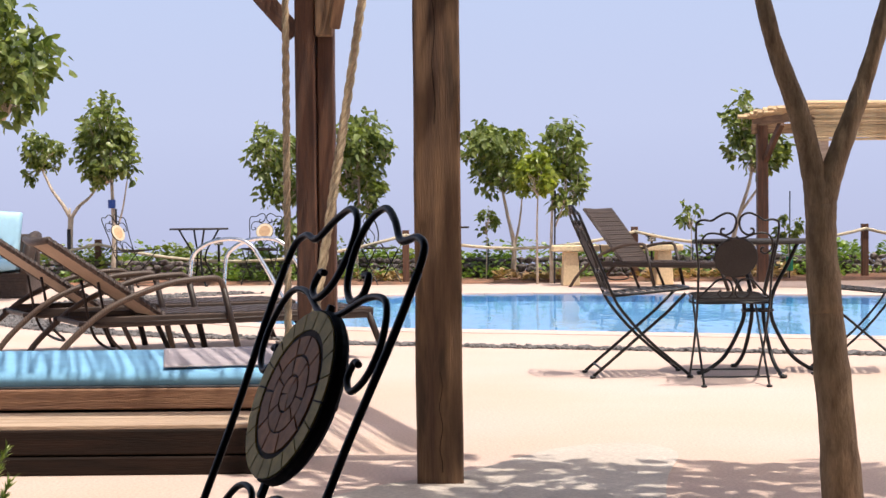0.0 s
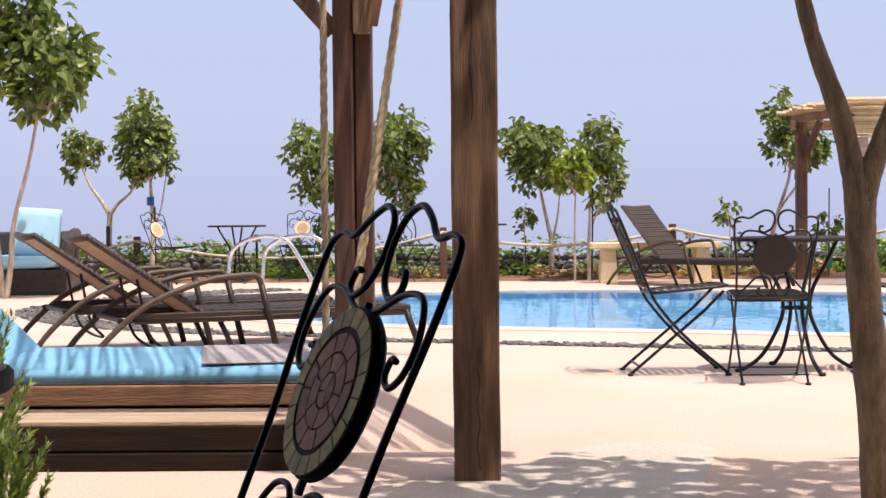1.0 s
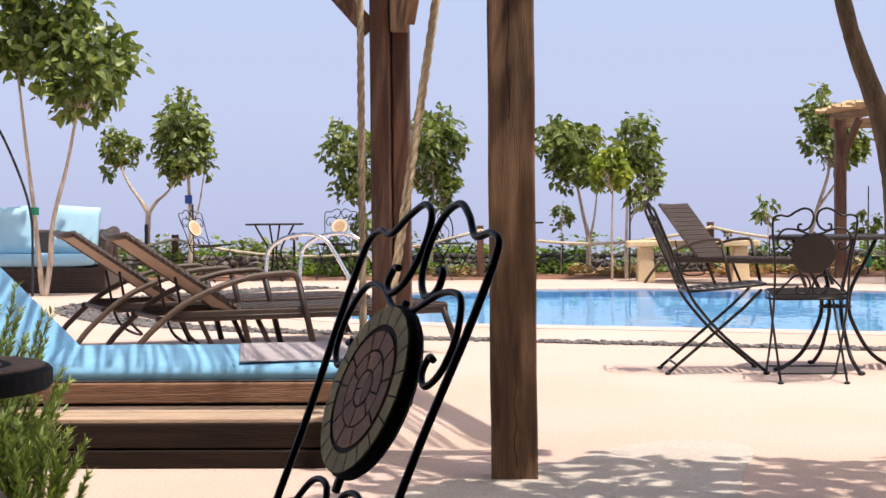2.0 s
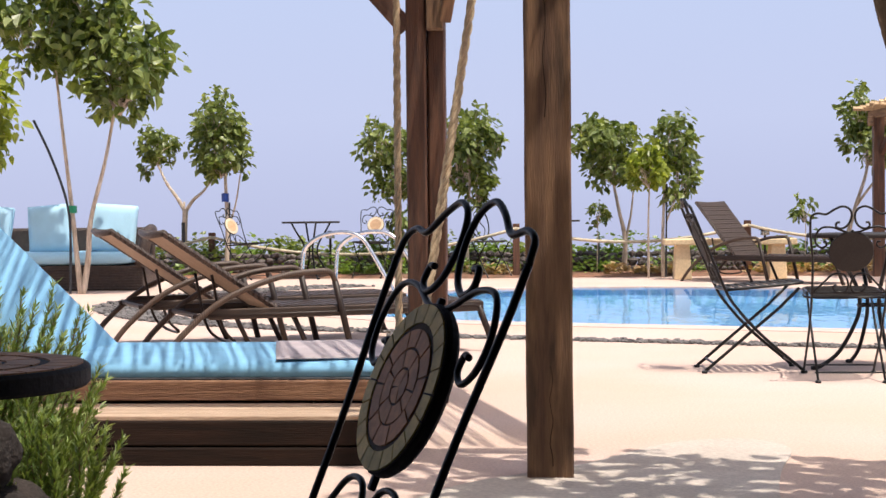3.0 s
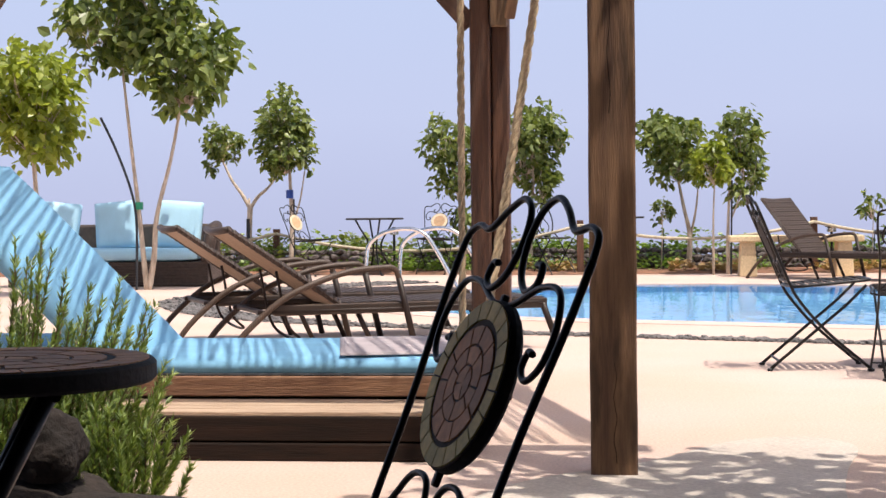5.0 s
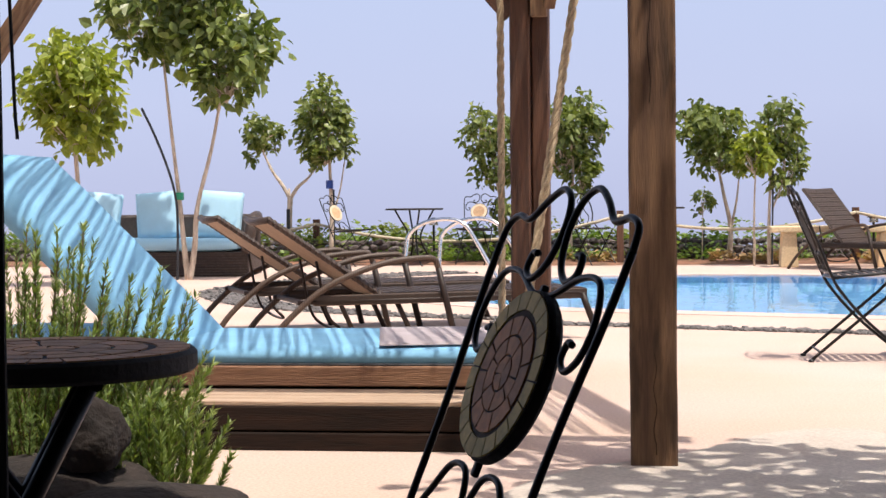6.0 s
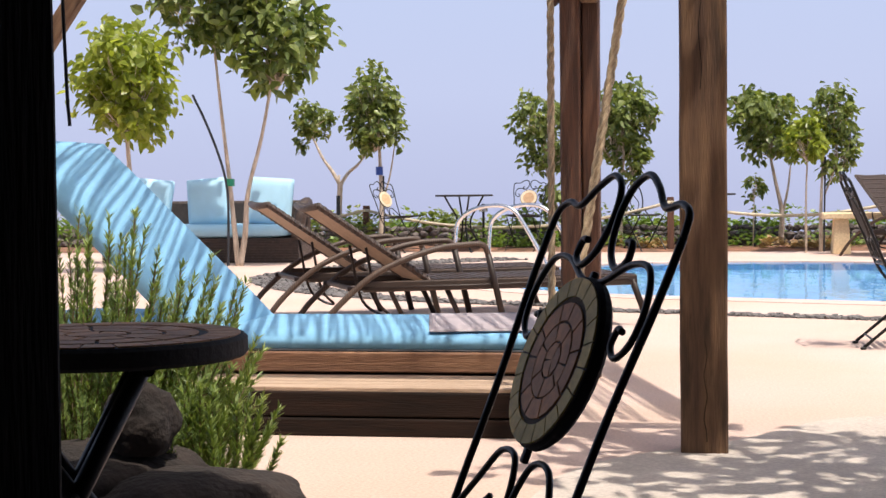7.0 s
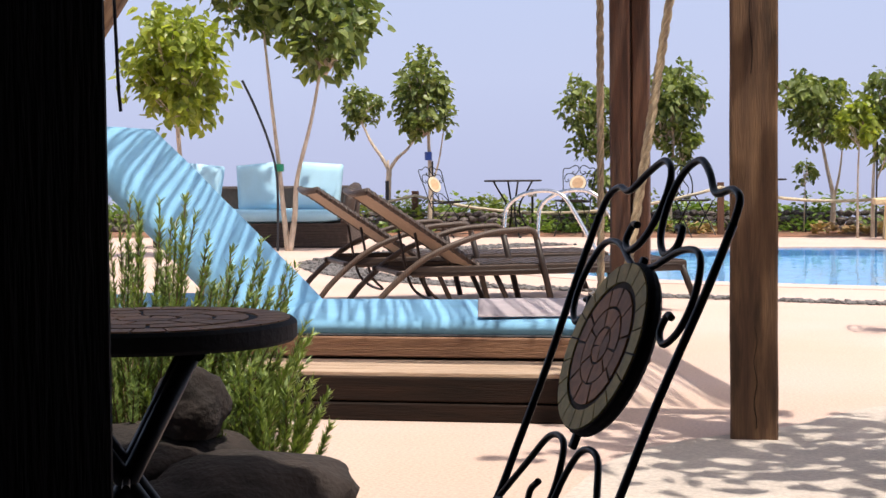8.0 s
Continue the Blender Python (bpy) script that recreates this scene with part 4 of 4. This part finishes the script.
def young_tree(name, x, y, stems, lobes, label, leaves=900, leaf=0.085, mat=LEAF, bark=BARK, seed=1, extras=(), group="terrace trees", z=0.0, droop=0.5, category="tree"):
    """stems: lists of (points, thick, thin) in metres round the foot; lobes: (centre, radii, share) of the crown."""
    rng = random.Random(seed)
    leaves, leaf = int(leaves * 1.75), leaf * 1.04
    tr = thing(name, pose(x, y, z), label, category, group)
    for k, (pts, r0, r1) in enumerate(stems):
        part("trunk", tubed(smooth_path(pts, 6), r0, 9, r_end=r1, wobble=0.06, rng=rng), bark, tr, smooth=True)
    verts, faces = [], []
    total = sum(l[2] for l in lobes)
    for c, rad, share in lobes:
        c, n = Vector(c), int(leaves * share / total)
        twigs = bmesh.new()
        clumps = []
        for _ in range(max(6, n // 22)):
            v = Vector((rng.gauss(0, 1), rng.gauss(0, 1), rng.gauss(0, 1))).normalized() * rng.uniform(0.35, 1.0) ** 0.6
            clumps.append(Vector((v.x * rad[0], v.y * rad[1], v.z * rad[2])) + c)
        root = c - Vector((0, 0, rad[2] * 0.95))
        for q in clumps:
            mid = root.lerp(q, 0.5) + Vector((rng.uniform(-.05, .05), rng.uniform(-.05, .05), 0.04))
            tube(twigs, [root, mid, q], 0.007, 4, r_end=0.003)
        part("branching", twigs, bark, tr)
        for k in range(n):
            q = clumps[k % len(clumps)]
            o = Vector([max(-0.36, min(0.36, rng.gauss(0, w_))) for w_ in (0.17, 0.17, 0.21)])
            p = q + Vector((o.x * rad[0], o.y * rad[1], o.z * rad[2]))
            out = (p - c)
            out.normalize()
            d = Vector((0.5 * out.x + rng.gauss(0, 0.6), 0.5 * out.y + rng.gauss(0, 0.6), rng.uniform(-1.4, 0.35) * 2 * droop))
            up = Vector((0.8 * out.x + rng.gauss(0, 0.7), 0.8 * out.y + rng.gauss(0, 0.7), 1))
            leaf_into(verts, faces, p, d, up, leaf * rng.uniform(0.55, 1.3), fold=rng.uniform(0.1, 0.7), wide=rng.uniform(0.28, 0.42))
    mesh_part("crown", verts, faces, mat, tr)
    for nm, pts, r, m_ in extras:
        part(nm, tubed(pts, r, 7), m_, tr)
    return tr


# tall pair beside the wicker sofa
young_tree("tree", -5.03, 17.3, [([(0, 0, 0), (-0.04, 0, 0.4), (-0.09, 0, 0.95), (-0.17, 0, 1.7), (-0.25, 0, 2.5)], 0.035, 0.012), ([(0.02, 0, 0), (0.08, 0, 0.35), (0.12, 0, 0.8), (0.28, 0, 1.4), (0.42, 0, 2.1)], 0.036, 0.014)],
           [((0.45, 0, 2.42), (0.50, 0.46, 0.56), 1.3), ((-0.45, 0.1, 2.85), (0.5, 0.45, 0.5), 1.0), ((0.15, 0, 3.1), (0.4, 0.4, 0.35), 0.5)],
           "young mulberry with two slim stems beside the wicker sofa", 1300, 0.13, seed=3,
           extras=[("tie", [(-0.07, -0.02, 0.86), (-0.07, -0.02, 0.94)], 0.045, PLASTIC_GREEN), ("hose", smooth_path([(-0.10, -0.05, 0), (-0.09, -0.05, 0.6), (-0.11, -0.05, 0.9), (-0.19, -0.05, 1.2), (-0.33, -0.04, 1.55), (-0.48, -0.02, 1.85)], 5), 0.014, STAKE)])
young_tree("tree", -5.78, 16.0, [([(0, 0, 0), (0.02, 0, 0.7), (-0.02, 0, 1.5), (0, 0, 2.0)], 0.035, 0.012)],
           [((0, 0, 1.95), (0.47, 0.46, 0.60), 1.0), ((0, 0, 1.78), (0.32, 0.32, 0.42), 0.6)], "bright yellow-green young tree beyond the swing bed", 1150, 0.11, LEAF_LIME, seed=4)
young_tree("tree", -4.30, 21.5, [([(0, 0, 0), (0.02, 0, 0.6), (0, 0, 1.3), (-0.02, 0, 1.9)], 0.036, 0.014), ([(0.02, 0, 0.62), (0.13, 0, 0.95), (0.2, 0, 1.35)], 0.016, 0.008)],
           [((-0.10, 0, 2.04), (0.33, 0.34, 0.38), 1.0), ((-0.06, 0, 1.65), (0.36, 0.36, 0.36), 1.0)], "young mulberry with a blue tie on its stem", 850, 0.095, seed=5,
           extras=[("tie", [(0.0, -0.02, 0.99), (0.0, -0.02, 1.10)], 0.05, PLASTIC_BLUE), ("support_stake", [(0.05, 0, 0), (0.05, 0, 0.98)], 0.012, STAKE)])
young_tree("tree", -5.0, 22.0, [([(0.05, 0, 0), (0.03, 0, 0.45), (0.05, 0, 0.9)], 0.045, 0.036), ([(0.05, 0, 0.86), (-0.06, 0, 1.05), (-0.20, 0, 1.25), (-0.34, 0, 1.55)], 0.030, 0.014), ([(0.05, 0, 0.86), (0.16, 0, 1.02), (0.30, 0, 1.14), (0.44, 0, 1.32)], 0.028, 0.012), ([(0.04, 0.03, 0.6), (0.03, 0.02, 1.0)], 0.016, 0.014)],
           [((-0.34, 0, 1.76), (0.27, 0.27, 0.26), 1.0), ((-0.50, 0, 1.50), (0.09, 0.12, 0.15), 0.12), ((0.46, 0, 1.42), (0.12, 0.12, 0.14), 0.15)], "small young tree with forked bare stems", 330, 0.085, seed=6,
           extras=[("stake", [(0.03, -0.05, 0), (0.03, -0.05, 0.72)], 0.025, STAKE)])
young_tree("tree", -2.0, 21.6, [([(0, 0, 0), (0.02, 0, 0.5), (-0.08, 0, 1.0), (-0.15, 0, 1.6)], 0.034, 0.014)],
           [((-0.20, 0, 1.74), (0.38, 0.36, 0.33), 1.0), ((-0.08, 0, 1.3), (0.30, 0.30, 0.30), 0.8), ((0.1, 0, 0.72), (0.25, 0.25, 0.28), 0.5)], "young mulberry behind the timber post", 800, 0.095, seed=7)
young_tree("tree", -1.12, 21.5, [([(0, 0, 0), (-0.02, 0, 0.6), (0.03, 0, 1.2), (0.0, 0, 1.8)], 0.034, 0.014)],
           [((0.06, 0, 1.86), (0.34, 0.34, 0.35), 1.0), ((-0.1, 0, 1.5), (0.34, 0.34, 0.4), 1.0), ((0.12, 0, 1.2), (0.22, 0.2, 0.3), 0.5), ((0.38, 0, 1.72), (0.12, 0.12, 0.14), 0.12)], "young mulberry with a ragged full crown", 950, 0.095, seed=8)
young_tree("tree", 0.90, 21.5, [([(0, 0, 0), (0.02, 0, 0.45), (-0.06, 0, 0.85), (-0.16, 0, 1.35)], 0.04, 0.014), ([(0.02, 0, 0.4), (0.1, 0, 0.8), (0.14, 0, 1.2)], 0.02, 0.008)],
           [((-0.25, 0, 1.75), (0.40, 0.38, 0.28), 1.0), ((-0.10, 0, 1.45), (0.38, 0.35, 0.33), 1.0)], "young mulberry with a broad crown by the fence", 850, 0.095, seed=9)
young_tree("tree", 1.34, 20.5, [([(0, 0, 0), (0, 0, 0.5), (0.02, 0, 1.0), (0.06, 0, 1.6)], 0.026, 0.01), ([(0.05, 0, 0.7), (0.16, 0, 1.0), (0.2, 0, 1.3)], 0.012, 0.006)],
           [((0.14, 0, 1.68), (0.28, 0.28, 0.33), 1.0), ((0.2, 0, 1.25), (0.24, 0.24, 0.36), 0.7)], "slim young tree on a dark stake by the pool", 520, 0.09, seed=10,
           extras=[("stake", [(0.035, -0.02, 0), (0.05, -0.02, 1.15)], 0.011, STAKE), ("tie", [(0.03, -0.02, 0.42), (0.03, -0.02, 0.47)], 0.03, PLASTIC_GREEN)])
young_tree("tree", 1.15, 20.25, [([(0, 0, 0.0), (0.0, 0, 0.7), (0.02, 0, 1.2)], 0.016, 0.008)],
           [((0.02, 0, 1.34), (0.22, 0.2, 0.27), 1.0)], "lime green sapling between two mulberries", 380, 0.095, LEAF_LIME, seed=11)
young_tree("tree", 3.72, 21.5, [([(0, 0, 0), (0.05, 0, 0.5), (0.14, 0, 0.85), (0.28, 0, 1.3), (0.3, 0, 1.7)], 0.036, 0.014), ([(0.14, 0, 0.85), (0.4, 0, 1.2), (0.62, 0, 1.5)], 0.02, 0.008)],
           [((0.22, 0, 2.05), (0.28, 0.28, 0.32), 0.8), ((0.30, 0, 1.65), (0.36, 0.34, 0.30), 1.0), ((0.62, 0, 1.65), (0.22, 0.22, 0.2), 0.4)], "leaning young mulberry behind the reed pergola", 700, 0.095, seed=12)
for x, y_, h, s_, w_, n_ in ((0.55, 21.3, 0.78, 21, 0.19, 42), (3.17, 21.2, 0.82, 22, 0.16, 44), (4.32, 20.75, 0.66, 23, 0.16, 60)):
    young_tree("sapling", x, y_, [([(0, 0, 0), (0.01, 0, h * 0.5), (0.02, 0, h)], 0.009, 0.004)], [((0, 0, h), (w_, w_, 0.17), 1.0)], "thin leafy sapling in the planting bed", n_, 0.085, seed=s_, group="saplings", category="sapling",
               extras=[("stake", [(0.02, -0.02, 0), (0.03, -0.02, 1.12 if s_ == 23 else 0.5)], 0.008, STAKE)] + ([("tie", [(0.02, -0.03, 0.12), (0.02, -0.03, 0.30)], 0.045, PLASTIC_GREEN)] if s_ == 23 else []))

# forked tree in front of the shelter, its crown above the view
young_tree("forked_tree", 1.10, 4.6, [([(0.012, 0, 0), (-0.01, 0, 0.3), (-0.038, 0, 0.6), (-0.048, 0, 0.78), (-0.050, 0, 0.88)], 0.058, 0.038), ([(-0.036, 0, 0.58), (-0.049, 0, 0.74), (-0.054, 0, 0.87), (-0.070, 0, 0.97), (-0.108, 0, 1.13), (-0.168, 0, 1.30), (-0.21, 0, 1.46), (-0.36, 0.1, 2.2)], 0.047, 0.018), ([(-0.034, 0, 0.58), (-0.046, 0, 0.74), (-0.044, 0, 0.86), (-0.024, 0, 0.95), (0.026, 0, 1.09), (0.073, 0, 1.22), (0.135, 0, 1.43), (0.36, 0.1, 2.2)], 0.046, 0.017)],
           [((-0.2, -0.05, 2.7), (0.8, 0.72, 0.5), 1.0), ((0.65, -0.05, 2.7), (0.65, 0.72, 0.5), 0.8)], "forked olive-brown trunk of a young shade tree", 620, 0.13, bark=BARK_OLIVE, seed=13, group="shade trees")


# ---- hedge, dry grass ----
def hedge(name, x0, x1, y0, y1, h0, h1, n, mat, label, seed, size=0.07, z=0.03):
    rng = random.Random(seed)
    verts, faces = [], []
    bumps = [(rng.uniform(x0, x1), rng.uniform(y0, y1), rng.uniform(0.15, 0.42), rng.uniform(h0, h1)) for _ in range(int((x1 - x0) * 3.2))]
    for k in range(n):
        bx, by, r, h = rng.choice(bumps)
        a = rng.uniform(0, 6.283)
        q = rng.random() ** 0.5
        p = Vector((bx + math.cos(a) * r * q, by + math.sin(a) * r * q * 0.8, z + h * rng.uniform(0.05, 1) * (1 - 0.45 * q * q)))
        leaf_into(verts, faces, p, Vector((math.cos(a), math.sin(a), rng.uniform(-0.3, 1.0))), Vector((rng.gauss(0, .4), rng.gauss(0, .4), 1)), size * rng.uniform(0.6, 1.3))
    me = bpy.data.meshes.new(name)
    me.from_pydata([tuple(v) for v in verts], [], faces)
    me.materials.append(mat)
    return tagged(new(name, me), label, "shrub", kind="stuff")


hedge("hedge", -11.5, 8.0, 21.75, 22.6, 0.28, 0.52, 14500, LEAF_HEDGE, "low green shrubs behind the stone border", 31)
hedge("hedge", -7.0, -0.2, 21.75, 22.6, 0.40, 0.60, 4200, LEAF, "taller dark green shrubs by the fence", 32)
hedge("ground_cover", -6.5, 6.5, 21.25, 21.48, 0.10, 0.30, 2600, LEAF_HEDGE, "patches of low green plants before the stone border", 34, size=0.06)
hedge("dry_grass", -1.2, 7.0, 20.75, 21.4, 0.06, 0.20, 2200, DRY, "dry tufts of grass on the red soil", 33, size=0.06)


# ---- rosemary bush and rocks near the shelter ----
def rosemary(x, y, label, seed, n_sprigs=110, h=0.75, r=0.42):
    rng = random.Random(seed)
    bush = thing("rosemary_bush", pose(x, y, 0), label, "bush")
    st, verts, faces = bmesh.new(), [], []
    for _ in range(n_sprigs):
        a, q = rng.uniform(0, 6.283), rng.random() ** 0.5
        top = Vector((math.cos(a) * r * q, math.sin(a) * r * q, h * rng.uniform(0.45, 1.0) * (1 - 0.35 * q * q)))
        root = Vector((top.x * 0.35, top.y * 0.35, 0))
        mid = root.lerp(top, 0.55) + Vector((rng.uniform(-.03, .03), rng.uniform(-.03, .03), -0.03))
        line = smooth_path([root, mid, top], 8)
        tube(st, line, 0.004, 4, r_end=0.0015)
        for k, p in enumerate(line[4:]):
            d = (line[min(k + 5, len(line) - 1)] - line[k + 3]).normalized()
            for _ in range(17):
                side = Vector((rng.gauss(0, 1), rng.gauss(0, 1), rng.gauss(0, 1)))
                side = (side - d * side.dot(d)).normalized()
                leaf_into(verts, faces, p + d * rng.uniform(-0.02, 0.02), side * 0.8 + d, d, rng.uniform(0.019, 0.032), fold=0.1, wide=0.10)
    part("branching", st, BARK_OLIVE, bush)
    mesh_part("needles", verts, faces, LEAF_HERB, bush)
    return bush


rosemary(-1.70, 4.35, "green rosemary bush behind dark rocks", 41, 230, 0.80, 0.48)
rosemary(-1.34, 4.15, "lower rosemary sprigs spilling over the rocks", 42, 62, 0.45, 0.25)


def rock(x, y, z, sx, sy, sz, label, seed, mat=ROCK, name="rock"):
    bm = bmesh.new()
    bmesh.ops.create_icosphere(bm, subdivisions=4, radius=1)
    o = Vector((seed * 3.7, seed * 1.3, 0))
    for v in bm.verts:
        d = v.co.normalized()
        k = 1 + 0.22 * noise.noise(d * 1.3 + o) + 0.09 * noise.noise(d * 3.5 + o) + 0.03 * noise.noise(d * 9 + o)
        v.co = Vector((d.x * sx * k, d.y * sy * k, max(d.z * k, -0.8) * sz))
    ob = tagged(part(name, bm, mat, None, smooth=True), label, "rock", "border rocks")
    ob.matrix_basis = pose(x, y, z, 0, 0, seed * 40)
    return ob


rock(-1.25, 3.85, 0.070, 0.29, 0.22, 0.10, "dark rough basalt boulder in the border", 1)
rock(-1.50, 3.95, 0.10, 0.26, 0.24, 0.13, "dark brown basalt boulder in the border", 2)
rock(-1.385, 3.88, 0.285, 0.088, 0.09, 0.10, "rounded dark stone resting on larger rocks", 3)
rock(-1.85, 3.9, 0.12, 0.24, 0.22, 0.15, "dark basalt boulder under the rosemary", 5)

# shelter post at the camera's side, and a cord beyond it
ob = square_post("shelter_post", -0.4995, 0.95, 0.15, 2.56, WOOD_SHADED, "", turn=-30)
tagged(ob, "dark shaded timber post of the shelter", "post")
cord = tagged(part("hanging_cord", tubed(smooth_path([(-0.95, 2.3, 2.56), (-0.94, 2.3, 1.6), (-0.925, 2.3, 1.05), (-0.92, 2.3, 0.95)], 5), 0.0028, 6), STAKE), "thin dark cord hanging from the shelter roof", "cord")

# ---- small path lights by the fence ----
for x, y_ in ((2.66, 21.1), (-2.9, 21.35)):
    pl = thing("path_light", pose(x, y_, 0), "short dark path light with a pale cap", "lamp", "path lights")
    part("stem", tubed([(0, 0, 0), (0, 0, 0.5)], 0.016, 8), IRON, pl)
    bm = bmesh.new()
    disc(bm, 0.06, 0.5, 0.56, 20)
    part("glass", bm, STEEL, pl, "pale metal collar")
    bm = bmesh.new()
    disc(bm, 0.085, 0.56, 0.60, 20, r2=0.03)
    part("cap", bm, IRON, pl)

# ---- stones: border wall and pebble strip ----
def stone_mesh(seed, sub=1):
    bm = bmesh.new()
    bmesh.ops.create_icosphere(bm, subdivisions=sub, radius=0.5)
    for v in bm.verts:
        v.co *= 1 + 0.35 * noise.noise(v.co * 2.2 + Vector((seed * 5.1, 0, 0)))
    me = bpy.data.meshes.new("stone")
    bm.to_mesh(me)
    bm.free()
    return me


rng = random.Random(77)
wall_meshes = [stone_mesh(k) for k in range(6)]
for me in wall_meshes:
    me.materials.append(STONE_DARK)
border = thing("stone_border", pose(0, 0, 0), "low dry-laid border of black lava stones", "stone wall", kind="structure")
count, rest_v, rest_f = 0, [], []
for row in range(4):
    x = -11.0
    while x < 8.0:
        w = rng.uniform(0.09, 0.17)
        h = rng.uniform(0.065, 0.10)
        k = rng.randrange(6)
        m_ = pose(x + w / 2, 21.58 + rng.uniform(-0.03, 0.03) + 0.04 * row, 0.07 + 0.062 * row + rng.uniform(-0.012, 0.016), rng.uniform(-15, 15), rng.uniform(-15, 15), rng.uniform(0, 360)) @ Matrix.Diagonal((w * 1.2, w * 1.1, h, 1))
        x += w * 0.92
        if -2.6 < x < 5.4 and count < 300:
            ob = new("stone", wall_meshes[k])
            ob.parent = border
            ob.matrix_basis = m_
            count += 1
        else:
            i = len(rest_v)
            rest_v += [m_ @ v.co for v in wall_meshes[k].vertices]
            rest_f += [tuple(i + j for j in pl.vertices) for pl in wall_meshes[k].polygons]
tagged(mesh_part("far_stones", rest_v, rest_f, STONE_DARK, border), kind="stuff")

peb_meshes = [stone_mesh(20 + k) for k in range(5)]
for me in peb_meshes:
    me.materials.append(PEBBLE)
strip = thing("pebble_strip", pose(0, 0, 0), "strip of grey pebbles set round the pool terrace", "pebbles", kind="structure")


def strip_place(s, q):
    """s along the strip from its open end round the pool's head, q across."""
    if s < 7.5:
        return pool_xy(2.5 - s, 10.08 + 0.14 * q)
    a = (s - 7.5) / 4.2
    grow = min(1.0, a / 1.2)
    r = (3.905 + 0.1 * grow) + (0.19 + 0.45 * grow) * (1 - q)
    return pool_xy(-5.0 - r * math.sin(a), 14.475 - r * math.cos(a))


bed_verts, bed_faces = [], []
for k in range(90):
    s = 16.5 * k / 89
    i = len(bed_verts)
    for q in (0.0, 1.0):
        x, y_ = strip_place(s, q)
        bed_verts.append((x, y_, 0.004))
    if k:
        bed_faces.append((i - 2, i, i + 1, i - 1))
mesh_part("gravel_bed", bed_verts, bed_faces, STONE_DARK, strip)
loose_v, loose_f = [], []
near = 0
for k in range(2600):
    s, q = rng.uniform(0, 16.5) , rng.random()
    x, y_ = strip_place(s, q)
    sz = rng.uniform(0.035, 0.07)
    m_ = pose(x, y_, sz * 0.12, rng.uniform(-20, 20), rng.uniform(-20, 20), rng.uniform(0, 360)) @ Matrix.Diagonal((sz, sz * 0.75, sz * 0.5, 1))
    if near < 300 and 3.0 < s < 9.5:
        ob = new("pebble", peb_meshes[k % 5])
        ob.parent = strip
        ob.matrix_basis = m_
        near += 1
    else:
        i = len(loose_v)
        me = peb_meshes[k % 5]
        loose_v += [m_ @ v.co for v in me.vertices]
        loose_f += [tuple(i + j for j in pl.vertices) for pl in me.polygons]
tagged(mesh_part("loose_pebbles", loose_v, loose_f, PEBBLE, strip), kind="stuff")
